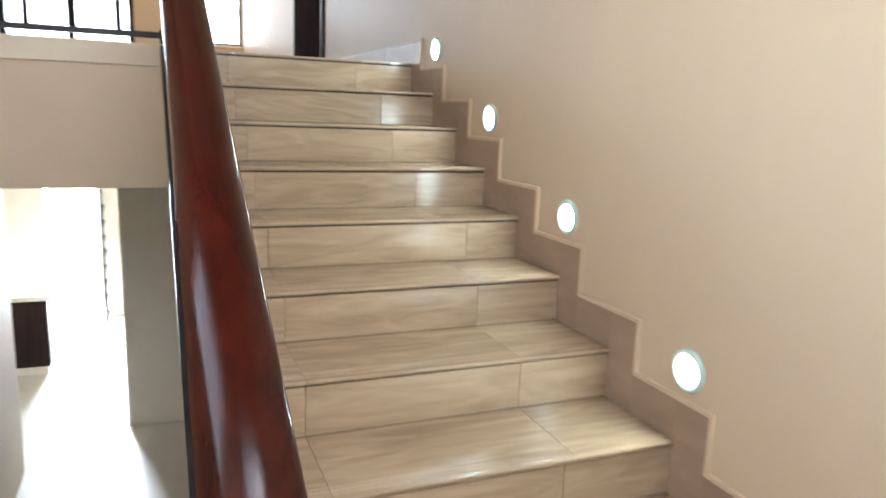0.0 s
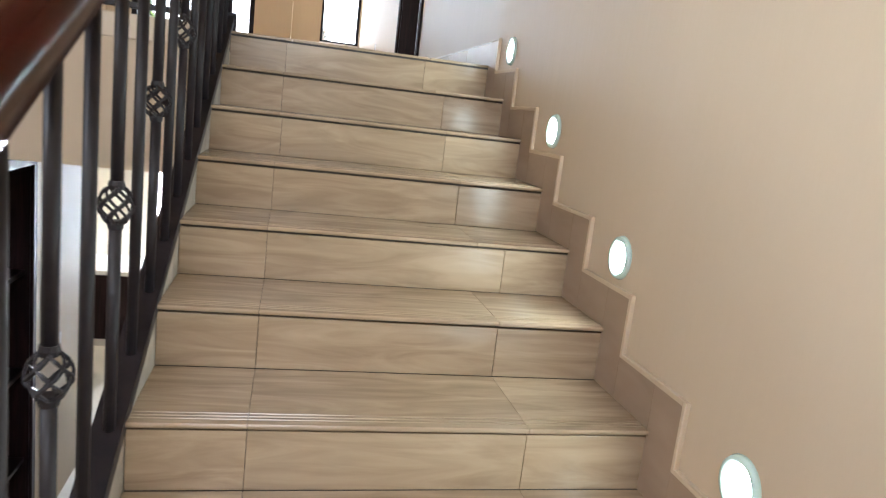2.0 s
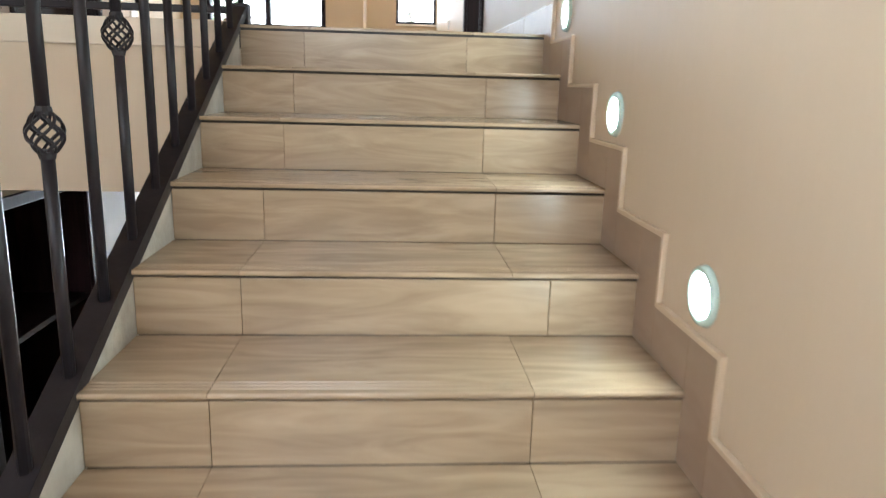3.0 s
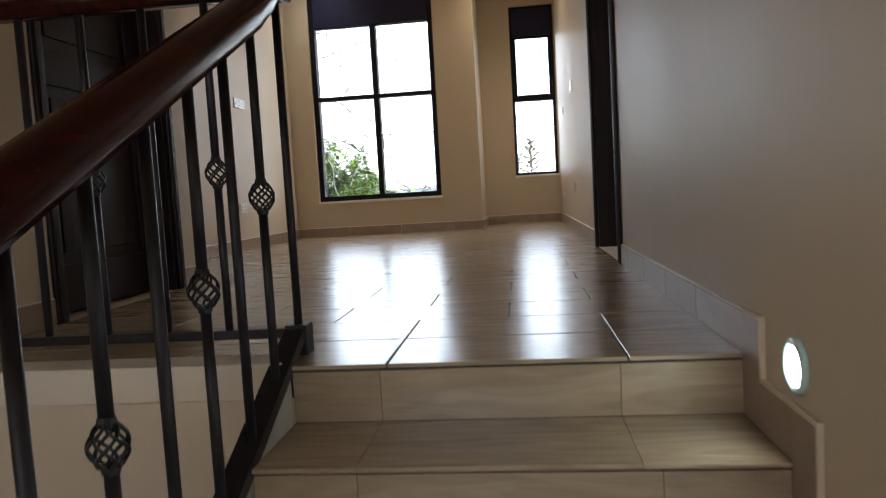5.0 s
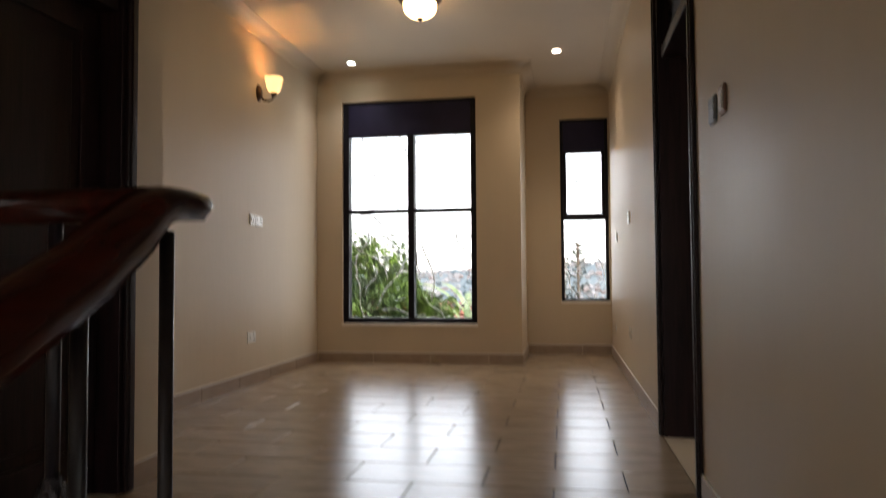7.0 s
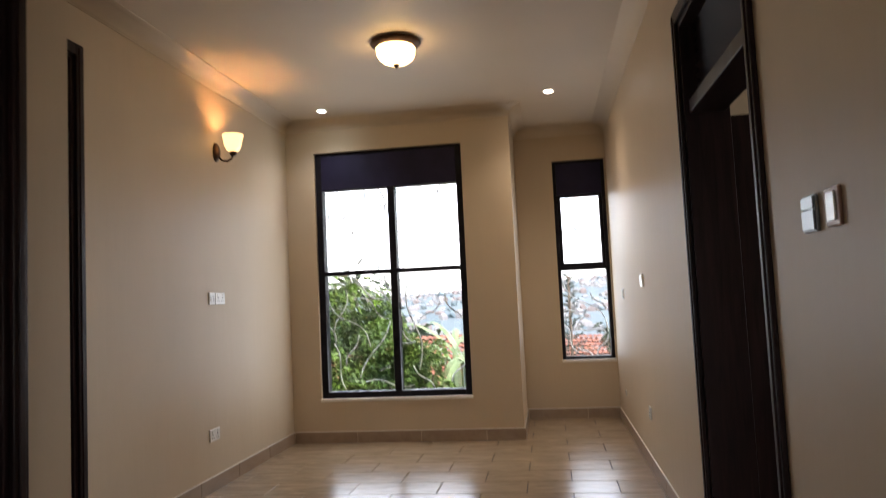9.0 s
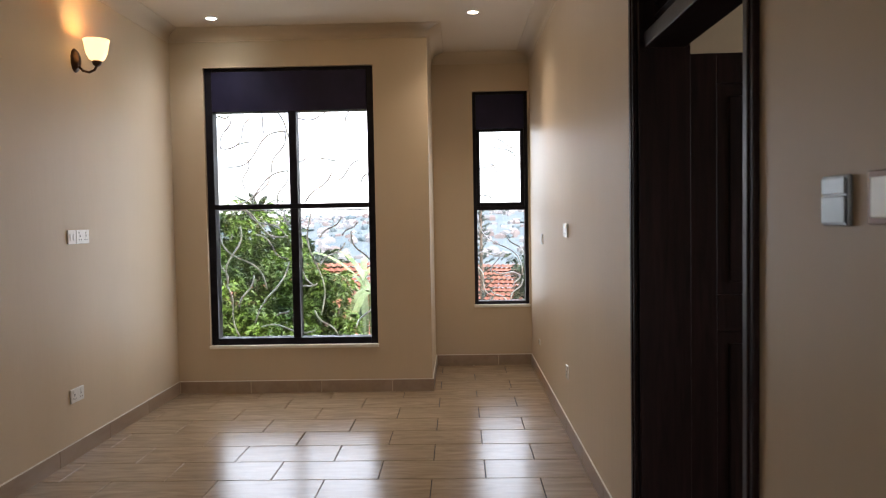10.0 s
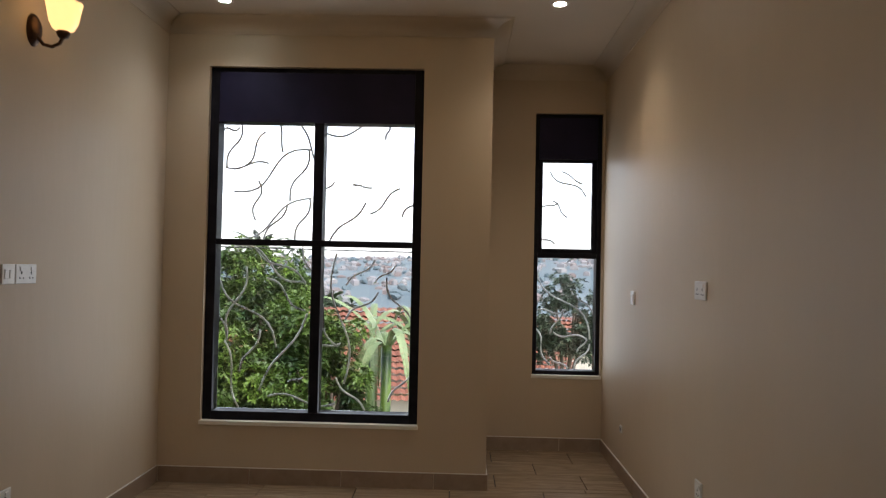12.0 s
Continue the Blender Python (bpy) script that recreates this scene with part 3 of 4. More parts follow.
part("finial", lathe([(0.0, -0.156), (0.022, -0.158), (0.024, -0.166), (0.014, -0.172), (0.010, -0.182), (0.004, -0.190), (0.0, -0.192)], 16), BRONZE, cl, smooth=True)


def downlight(x, y, cool):
    t = thing("downlight", "small round recessed ceiling spotlight, lit", "spotlight", "ceiling spotlights", (x, y, TOP))
    part("rim", lathe([(0.036, -0.004), (0.045, -0.008), (0.052, -0.006), (0.056, 0.0)], 24), WHITE, t, smooth=True)
    part("lens", lathe([(0.0, -0.006), (0.02, -0.006), (0.037, -0.004)], 24), LED if cool else SPOT, t, smooth=True)


def beam(name, x, y, watts, tint):
    lamp = new(name, bpy.data.lights.new(name, "SPOT"))
    lamp.data.energy, lamp.data.color = watts, tint
    lamp.data.spot_size, lamp.data.spot_blend, lamp.data.shadow_soft_size = radians(125), 1.0, 0.03
    lamp.matrix_world = look((x, y, TOP - 0.012), (x, y + 0.01, 0))


downlight(-2.61, 5.86, True)
downlight(-0.57, 5.86, False)
beam("downlight_beam_cool", -2.61, 5.86, 4.5, (0.95, 0.97, 1.0))
beam("downlight_beam_warm", -0.57, 5.86, 9.0, (1.0, 0.86, 0.68))


# ---- electrics ----
def plate(name, label, category, m, wide, high, rockers=(), holes=(), base=PLASTIC, rocker=PLASTIC):
    """A wall plate in the plane y-z with its face towards +x, then placed by m."""
    t = thing(name, label, category)
    t.matrix_basis = m
    part("face_plate", boxed(0, 0.010, -wide / 2, wide / 2, -high / 2, high / 2, 0.003), base, t)
    for (a, b, c, d) in rockers:
        part("rocker", boxed(0.010, 0.0145, a, b, c, d, 0.0015), rocker, t)
    if holes:
        for (a, b, c, d) in holes:
            part("pin_hole", boxed(0.0098, 0.0104, a, b, c, d), SOCKET_HOLE, t)
    return t


PIN = [(-0.004, 0.004, 0.006, 0.02), (-0.016, -0.008, -0.014, -0.007), (0.008, 0.016, -0.014, -0.007)]
west = lambda y, z: pose(WEST_X, y, z)
east = lambda y, z: pose(0, y, z, 0, 0, 180)
plate("light_switch", "white two-gang light switch on the cream wall", "switch", west(4.635, 1.369), 0.088, 0.088, [(-0.03, -0.004, -0.02, 0.02), (0.004, 0.03, -0.02, 0.02)])
plate("wall_socket", "white wall socket beside the light switch", "socket", west(4.76, 1.369), 0.15, 0.088, [(0.03, 0.05, 0.012, 0.032), (-0.05, -0.03, 0.012, 0.032)], [(a + o, b + o, c - 0.008, d - 0.008) for o in (-0.035, 0.035) for a, b, c, d in PIN])
plate("wall_socket", "white wall socket low above the skirting", "socket", west(4.63, 0.392), 0.15, 0.088, [(0.03, 0.05, 0.012, 0.032), (-0.05, -0.03, 0.012, 0.032)], [(a + o, b + o, c - 0.008, d - 0.008) for o in (-0.035, 0.035) for a, b, c, d in PIN])
plate("wall_socket", "white wall socket at switch height on the cream wall", "socket", east(4.987, 1.353), 0.15, 0.088, [(0.03, 0.05, 0.012, 0.032)], [(a + o, b + o, c - 0.008, d - 0.008) for o in (-0.035, 0.035) for a, b, c, d in PIN])
plate("light_switch", "small white light switch near the narrow window", "switch", east(6.29, 1.26), 0.086, 0.088, [(-0.02, 0.02, -0.025, 0.025)])
plate("wall_socket", "white wall socket low above the skirting", "socket", east(4.985, 0.417), 0.086, 0.088, [(0.01, 0.03, 0.012, 0.032)], [(a, b, c - 0.008, d - 0.008) for a, b, c, d in PIN])
plate("aerial_outlet", "small dark outlet low near the recess", "socket", east(6.57, 0.34), 0.05, 0.05, (), [(-0.012, 0.012, -0.012, 0.012)])
plate("light_switch", "silver-grey rocker light switch beside the door", "switch", east(1.675, 1.456), 0.09, 0.094, [(-0.04, 0.04, -0.042, 0.008), (-0.04, 0.04, 0.012, 0.042)], base=SILVER, rocker=SILVER)
plate("light_switch", "copper-trimmed light switch with white rocker", "switch", east(1.53, 1.458), 0.08, 0.092, [(-0.024, 0.024, -0.034, 0.034)], base=WOODPLATE)

# ---- lower level things ----
sh = thing("shelf_unit", "dark built-in shelf unit recessed in the lower wall", "shelf", at=(0, 0, 0))
part("back", boxed(-2.86, -2.84, 0.3, 1.4, LOW + 0.1, -0.8), DARKWOOD, sh)
for a, b in ((0.28, 0.30), (1.40, 1.42)):
    part("side", boxed(-2.86, -2.336, a, b, LOW + 0.1, -0.78), DARKWOOD, sh)
part("top", boxed(-2.86, -2.336, 0.30, 1.40, -0.80, -0.78), DARKWOOD, sh)
for z in (-1.47, -2.1, -2.7):
    part("shelf", boxed(-2.84, -2.36, 0.302, 1.398, z, z + 0.03, 0.003), DARKWOOD, sh, "dark shelf with pale worn edge")
for a, b, c, d in ((0.25, 0.31, LOW + 0.1, -0.8), (1.39, 1.45, LOW + 0.1, -0.8), (0.25, 1.45, -0.8, -0.74)):
    part("trim", boxed(WELL_X, WELL_X + 0.02, a, b, c, d, 0.005), DARKWOOD, sh)

kc = thing("kitchen_counter", "dark counter with pale worktop on the lower floor", "counter")
part("body", boxed(-3.6, -2.40, 5.2, 5.9, LOW + 0.1, LOW + 0.88, 0.004), DARKWOOD, kc)
part("plinth", boxed(-3.56, -2.44, 5.24, 5.86, LOW, LOW + 0.1), WHITE, kc)
part("worktop", boxed(-3.64, -2.34, 5.12, 5.95, LOW + 0.88, LOW + 0.93, 0.006), WHITE, kc, "pale stone worktop")
# white slab added to stand in for blown-out daylight in the lower doorway
setting("doorway_backdrop", boxed(-14.0, 10.0, 10.8, 11.0, -4.2, -1.3), WHITE, "added white backdrop that makes the lower doorway look overexposed", "wall")
il = thing("iron_door_leaf", "open black wrought-iron door leaf at the lower doorway", "door leaf")
for a, b, c, d in ((7.02, 7.06, LOW + 0.04, -1.2), (7.56, 7.60, LOW + 0.04, -1.2), (7.06, 7.56, LOW + 0.04, LOW + 0.1), (7.06, 7.56, -1.26, -1.2), (7.06, 7.56, LOW + 0.95, LOW + 1.01)):
    part("leaf_frame", boxed(-1.95, -1.91, a, b, c, d, 0.003), IRON, il)
for i in range(9):
    z = LOW + 0.16 + i * 0.215
    pts = [(-1.93 + 0.012 * math.sin(u * 0.9), 7.31 + 0.21 * math.cos(u * math.pi / 8), z + 0.09 * math.sin(u * math.pi / 4) + 0.1) for u in range(9)]
    part("scroll", sweep(bmesh.new(), pts, circle(0.013, 6), up=Vector((1, 0, 0))), IRON, il, smooth=True)
plate("light_switch", "small switch on the lower wall", "switch", pose(-4.1, 7.435, -1.75, 0, 0, -90), 0.15, 0.1)
plate("light_switch", "small switch on the lower wall edge", "switch", pose(WELL_X, 1.95, -2.07), 0.086, 0.088)


# ---- outside ----
LEAF = grain(material("bright_leaf", (0.07, 0.14, 0.02), 0.45), (0.009, 0.031, 0.005), (0.125, 0.205, 0.018), (1, 1, 1), 1.3, 4.0, rough=(0.35, 0.55))
LEAF_DARK = grain(material("dark_leaf", (0.03, 0.06, 0.02), 0.5), (0.014, 0.03, 0.012), (0.036, 0.06, 0.024), (1, 1, 1), 1.1, 4.0, rough=(0.4, 0.6))
BARK = grain(material("bark", (0.11, 0.08, 0.055), 0.9), (0.07, 0.05, 0.035), (0.16, 0.12, 0.085), (6, 6, 1), 4.0, 6.0, bump=0.5, bump_size=20)
ROOF = grain(material("clay_roof", (0.36, 0.13, 0.07), 0.75), (0.16, 0.05, 0.028), (0.29, 0.105, 0.058), (1, 1, 1), 3.0, 5.0, random_shift=True)
RENDER = grain(material("house_render", (0.55, 0.48, 0.38), 0.8), (0.46, 0.4, 0.31), (0.62, 0.55, 0.45), (1, 1, 1), 1.0, 5.0)
GRASS = grain(material("grassy_ground", (0.07, 0.1, 0.03), 0.95), (0.04, 0.065, 0.02), (0.13, 0.13, 0.06), (1, 1, 1), 0.15, 8.0, bump=0.3, bump_size=2)
# distance haze is mixed into this blue-grey colour of hill and woods
HILL = grain(material("haze_tinted_hillside", (0.2, 0.26, 0.27), 1.0), (0.088, 0.122, 0.135), (0.145, 0.175, 0.18), (1, 1, 1), 0.02, 8.0)
HOUSES = material("distant_houses", (0.3, 0.25, 0.23), 1.0)
hn = HOUSES.node_tree
piece = hn.nodes.new("ShaderNodeNewGeometry")
tint = hn.nodes.new("ShaderNodeValToRGB")
tint.color_ramp.interpolation = "CONSTANT"
# house colours drawn towards the hill's tone to imitate distance haze
for at_, col in ((0.0, (0.24, 0.225, 0.22)), (0.3, (0.205, 0.17, 0.158)), (0.5, (0.22, 0.215, 0.215)), (0.7, (0.19, 0.15, 0.138)), (0.85, (0.27, 0.26, 0.25))):
    e_ = tint.color_ramp.elements.new(at_) if at_ else tint.color_ramp.elements[0]
    e_.position, e_.color = at_, (*col, 1)
hn.links.new(piece.outputs["Random Per Island"], tint.inputs["Fac"])
hn.links.new(tint.outputs[0], hn.nodes["Principled BSDF"].inputs["Base Color"])
rng = random.Random(7)


def ground_height(x, y):
    d = max(0.0, y - 8.0)
    base = -3.6 - 11.0 * (1 - math.exp(-d / 60.0))
    rise = 0.0
    if y > 160:
        u = min(1.0, (y - 160) / 500.0)
        rise = 24 * u * u * (3 - 2 * u) * (0.85 + 0.25 * math.sin(x * 0.006 + 1.0) + 0.12 * math.sin(x * 0.017))
    return base + rise + (0.6 * noise.noise((x * 0.03, y * 0.03, 0)) if d > 0 else 0)


bm = bmesh.new()
xs = sorted({-900 + 30 * i for i in range(61)} | {-60 + 6 * i for i in range(21)})
ys = sorted({-60, -20, 0, 4, 7, 8.0} | {8 + 4 * i for i in range(1, 16)} | {72 + 16 * i for i in range(45)} | {900, 1200, 1600})
grid = [[bm.verts.new((x, y, ground_height(x, y))) for x in xs] for y in ys]
for a, b in zip(grid, grid[1:]):
    for i in range(len(xs) - 1):
        bm.faces.new((a[i], a[i + 1], b[i + 1], b[i]))
g = setting("ground", bm, GRASS, "grassy ground sloping down to a far hillside tinted blue-grey for haze", "ground")
# the far ground takes the haze-tinted colour
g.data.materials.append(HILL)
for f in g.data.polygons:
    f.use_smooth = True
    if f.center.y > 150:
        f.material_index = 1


def leaf_crown(name, mat, parent, centre, radii, count, size, seed, clumps=110):
    """A crown of clumps: rosettes of long leaves on their outer side, loose leaves and gaps between."""
    r = random.Random(seed)
    verts, faces = [], []
    spots = []
    for _ in range(clumps):
        a, b = r.uniform(0, 2 * math.pi), math.acos(r.uniform(-0.7, 1))
        q = r.uniform(0.5, 1.0)
        spots.append((Vector((math.cos(a) * math.sin(b) * q, math.sin(a) * math.sin(b) * q, math.cos(b) * q)), r.uniform(0.13, 0.24)))

    def leaf(p, out, s, width, sag):
        side = out.cross(Vector((r.gauss(0, 0.3), r.gauss(0, 0.3), 1))).normalized() * s * width
        drop = Vector((0, 0, -s * sag))
        n = len(verts)
        mid = p + out * s * 0.55
        verts.extend((p, mid + side, mid - side, p + out * s + drop))
        faces.append((n, n + 1, n + 3, n + 2))

    for i in range(count // 9):
        c, wide = spots[i % clumps]
        o = Vector((r.gauss(0, 1), r.gauss(0, 1), abs(r.gauss(0, 1)) * 1.1 - 0.35)).normalized()
        p = c + o * wide * r.uniform(0.75, 1.05)
        p = Vector(centre) + Vector((p.x * radii[0], p.y * radii[1], p.z * radii[2]))
        axis = (o + Vector((0, 0, 0.7))).normalized()
        u = axis.orthogonal().normalized()
        w = axis.cross(u)
        turn = r.uniform(0, 6.3)
        for k in range(7):
            a = turn + 2 * math.pi * k / 7
            leaf(p, (u * math.cos(a) + w * math.sin(a) + axis * r.uniform(0.25, 0.8)).normalized(), size * r.uniform(1.0, 1.5), 0.22, 0.2)
        for k in range(2):
            q = p - o * r.uniform(0.1, 0.35)
            leaf(q, Vector((r.gauss(0, 1), r.gauss(0, 1), r.gauss(0, 0.6))).normalized(), size * r.uniform(0.8, 1.2), 0.22, 0.2)
    me = bpy.data.meshes.new("crown")
    me.from_pydata(verts, [], faces)
    me.materials.append(mat)
    crown = new("crown", me)
    crown.parent = parent
    return crown


def trunk(parent, x, y, z0, z1, r0, limbs, seed, spread):
    r = random.Random(seed)
    bm = bmesh.new()

    def limb(a, b, ra, rb):
        n = 6
        rings = []
        for i in range(n + 1):
            u = i / n
            c = a.lerp(b, u) + Vector((math.sin(u * 3.1) * 0.08, math.cos(u * 2.3) * 0.06 - 0.06, 0))
            rr = ra + (rb - ra) * u
            rings.append([bm.verts.new(c + Vector((rr * math.cos(t), rr * math.sin(t), 0))) for t in [2 * math.pi * k / 7 for k in range(7)]])
        for p, q in zip(rings, rings[1:]):
            for k in range(7):
                bm.faces.new((p[k], p[(k + 1) % 7], q[(k + 1) % 7], q[k]))

    fork = Vector((x, y, z0 + (z1 - z0) * 0.5))
    limb(Vector((x, y, z0 - 0.2)), fork, r0, r0 * 0.6)
    for i in range(limbs):
        a = 2 * math.pi * i / limbs + r.uniform(-0.3, 0.3)
        limb(fork, Vector((x + spread * math.cos(a), y + spread * math.sin(a), z1 + r.uniform(-0.5, 0.3))), r0 * 0.45, r0 * 0.12)
    return part("trunk", bm, BARK, parent, smooth=True)


def broad_tree(label, x, y, top, rad, height, mat, count, size, seed):
    z0 = ground_height(x, y)
    t = thing("tree", label, "tree")
    c = top - height / 2
    trunk(t, x, y, z0, c + height * 0.25, 0.22, 6, seed, rad * 0.55)
    leaf_crown("crown", mat, t, (x, y, c), (rad, rad, height / 2), count, size, seed)
    return t


broad_tree("broad leafy green tree with bright leaves outside the window", -5.75, 15.5, 1.7, 2.45, 4.8, LEAF, 90000, 0.088, 3)
broad_tree("smaller leafy green tree beside the large tree", -3.8, 14.6, 0.62, 1.15, 4.2, LEAF, 34000, 0.088, 5)
broad_tree("dark rounded tree beyond the narrow window", 2.6, 27.0, 1.0, 1.5, 3.6, LEAF_DARK, 9000, 0.13, 9)
broad_tree("dark tree on the slope beyond the roofs", -12.0, 45.0, 0.6, 4.0, 6.0, LEAF_DARK, 2500, 0.7, 11)
broad_tree("dark tree on the slope beyond the roofs", -1.0, 60.0, -2.5, 4.0, 6.0, LEAF_DARK, 2200, 0.7, 12)

# feathery conifer with two leaders; haze is put into its greyed, lightened needle colour
NEEDLE = grain(material("haze_greyed_needles", (0.07, 0.09, 0.075), 0.6), (0.05, 0.068, 0.058), (0.105, 0.125, 0.108), (1, 1, 1), 2.0, 4.0, rough=(0.5, 0.7))
cf = thing("conifer", "feathery conifer with two leaders beyond the narrow window, greyed for haze", "tree")
r = random.Random(21)
bm = bmesh.new()
wood = bmesh.new()
for cx, cy, top, wide in ((-0.18, 16.8, 1.80, 0.46), (-0.52, 16.9, 1.45, 0.40)):
    z0 = ground_height(cx, cy)
    sweep(wood, [(-0.2, 16.8, z0 - 0.1), (cx * 0.6 - 0.1, cy, z0 + 1.5), (cx, cy, 0.0), (cx, cy, top - 0.1)], circle(0.035, 7), up=Vector((0, 1, 0)))
    for i in range(70):
        u = i / 70
        a = i * 2.4 + r.uniform(-0.4, 0.4)
        reach = (0.05 + wide * (1 - u) ** 0.75) * r.uniform(0.55, 1.1)
        root = Vector((cx, cy, -1.6 + (top + 1.5) * u))
        tip = root + Vector((math.cos(a) * reach, math.sin(a) * reach, reach * r.uniform(0.25, 0.9)))
        for k in range(34):
            q = root.lerp(tip, r.uniform(0.25, 1.0))
            d = ((tip - root).normalized() + Vector((r.gauss(0, 0.6), r.gauss(0, 0.6), r.gauss(0, 0.5) + 0.35))).normalized()
            sd = d.cross(Vector((r.gauss(0, 1), r.gauss(0, 1), 0.3))).normalized() * 0.011
            bm.faces.new([bm.verts.new(w) for w in (q - sd, q + sd, q + d * r.uniform(0.06, 0.13))])
part("trunk", wood, BARK, cf, smooth=True)
part("crown", bm, NEEDLE, cf)


def fan_leaf(bm, base, heading, length, width, lift, droop, slits=14):
    """A long arching leaf, torn into strips on both sides of its rib."""
    h = Vector((math.cos(heading), math.sin(heading), 0))
    side = Vector((-h.y, h.x, 0))
    pts = [Vector(base) + h * length * u + Vector((0, 0, lift * u - droop * u * u)) for u in [i / slits for i in range(slits + 1)]]
    for i in range(slits):
        u = (i + 0.5) / slits
        w = width * math.sin(math.pi * min(1, 0.08 + 0.92 * u)) ** 0.6
        for s in (1, -1):
            a, b = pts[i], pts[i].lerp(pts[i + 1], 0.93)
            o = side * s * w + Vector((0, 0, -0.35 * w)) + h * length * 0.03
            bm.faces.new([bm.verts.new(q) for q in (a, b, b + o * rng.uniform(0.75, 1.0), a + o * rng.uniform(0.8, 1.0))])


BANANA = grain(material("pale_banana_leaf", (0.16, 0.22, 0.08), 0.45), (0.10, 0.16, 0.05), (0.26, 0.32, 0.15), (1, 1, 1), 2.5, 4.0, rough=(0.35, 0.5))
for bx_, by_, bt in ((-2.75, 17.4, 0.95), (-2.2, 18.6, 1.1), (-3.3, 19.0, 0.9)):
    bp = thing("banana_plant", "green banana plant with torn arching leaves", "plant", "banana plants outside")
    z0 = ground_height(bx_, by_)
    part("stem", sweep(bmesh.new(), [(bx_, by_, z0 - 0.1), (bx_, by_, bt - 1.3)], circle(0.12, 9), up=Vector((0, 1, 0))), LEAF, bp, smooth=True)
    bm = bmesh.new()
    for i in range(9):
        fan_leaf(bm, (bx_, by_, bt - 1.4), i * 0.75 + bx_ * 3, rng.uniform(1.2, 1.9), 0.11, rng.uniform(1.3, 3.0), rng.uniform(1.6, 3.6), 22)
    part("leaves", bm, BANANA, bp)

pm = thing("palm_tree", "tall grey-green palm above the leafy tree", "tree")
px_, py_ = -13.2, 44.0
part("trunk", sweep(bmesh.new(), [(px_, py_, ground_height(px_, py_) - 0.2), (px_ + 0.2, py_, -4), (px_, py_, 2.2)], circle(0.16, 8), up=Vector((0, 1, 0))), BARK, pm, smooth=True)
bm = bmesh.new()
for i in range(22):
    fan_leaf(bm, (px_, py_, 2.1), i * 2 * math.pi / 11 + 0.2, rng.uniform(1.5, 2.2), 0.22, rng.uniform(0.4, 2.6), rng.uniform(0.8, 2.0), 18)
part("crown", bm, LEAF_DARK, pm)


def house(label, x, y, w, d, eaves, ridge, turn=0.0, tiles=True):
    """A rendered house with a clay tile roof of overlapping courses, ridge along its x."""
    t = thing("house", label, "house", at=(x, y, 0))
    t.rotation_euler[2] = radians(turn)
    z0 = ground_height(x, y) - 1.0
    part("wall", boxed(-w / 2, w / 2, -d / 2, d / 2, z0, eaves), RENDER, t)
    for s in (-1, 1):
        ends = bmesh.new()
        v = [ends.verts.new(q) for q in ((s * w / 2, -d / 2, eaves), (s * w / 2, d / 2, eaves), (s * w / 2, 0, ridge - 0.1))]
        ends.faces.new(v)
        part("gable", ends, RENDER, t)
    for u in (-0.3, 0.1, 0.35):
        win = bmesh.new()
        box(win, w * u - 0.5, w * u + 0.5, -d / 2 - 0.03, -d / 2 + 0.05, eaves - 1.9, eaves - 0.7)
        part("window", win, FRAME, t)
    n = 16
    for s in (-1, 1):
        bm = bmesh.new()
        for i in range(n):
            a, b = i / n, (i + 1) / n
            ov = 0.5
            y0, y1 = s * (d / 2 + ov) * (1 - a), s * (d / 2 + ov) * (1 - b)
            zz0, zz1 = eaves - 0.2 + (ridge - eaves + 0.2) * a, eaves - 0.2 + (ridge - eaves + 0.2) * b
            cols = int(w / 0.22)
            top, bot = [], []
            for c in range(cols * 2 + 1):
                xx = -w / 2 - 0.3 + (w + 0.6) * c / (cols * 2)
                hgt = 0.05 if c % 2 else 0.0
                top.append(bm.verts.new((xx, y1, zz1 + hgt)))
                bot.append(bm.verts.new((xx, y0, zz0 + hgt + 0.07)))
            for c in range(cols * 2):
                bm.faces.new((bot[c], bot[c + 1], top[c + 1], top[c]))
        part("roof", bm, ROOF, t, "weathered orange clay roof tiles")
    return t


house("house with orange clay tile roof below the window", -5.2, 27.0, 9.0, 7.0, -2.6, -0.15, 8)
house("house with red clay tile roof beyond the narrow window", 1.4, 34.0, 6.0, 7.0, -3.2, -0.75, -20)
house("house with red clay tile roof lower down the slope", -10.0, 52.0, 9.0, 8.0, -5.5, -3.0, 15)

bm = bmesh.new()
r = random.Random(33)
for i in range(1500):
    x, y = r.uniform(-420, 220), r.uniform(250, 660)
    z = ground_height(x, y)
    w, h = r.uniform(2.0, 5), r.uniform(1.2, 2.6)
    m = Matrix.Translation((x, y, z + h / 2 - 0.5)) @ Matrix.Rotation(r.uniform(0, 3), 4, "Z") @ Matrix.Diagonal((w, w * 0.8, h, 1))
    c = [m @ Vector(q) for q in ((-.5, -.5, -.5), (.5, -.5, -.5), (.5, .5, -.5), (-.5, .5, -.5), (-.5, -.5, .5), (.5, -.5, .5), (.5, .5, .5), (-.5, .5, .5), (0, -.4, .95), (0, .4, .95))]
    v = [bm.verts.new(q) for q in c]
    for f in ((0, 1, 5, 4), (1, 2, 6, 5), (2, 3, 7, 6), (3, 0, 4, 7), (4, 5, 8), (6, 7, 9), (5, 6, 9, 8), (7, 4, 8, 9)):
        bm.faces.new([v[k] for k in f])
tagged(part("distant_houses", bm, HOUSES), "far houses scattered over the hillside, colours muted for haze", "houses", kind="stuff")
bm = bmesh.new()
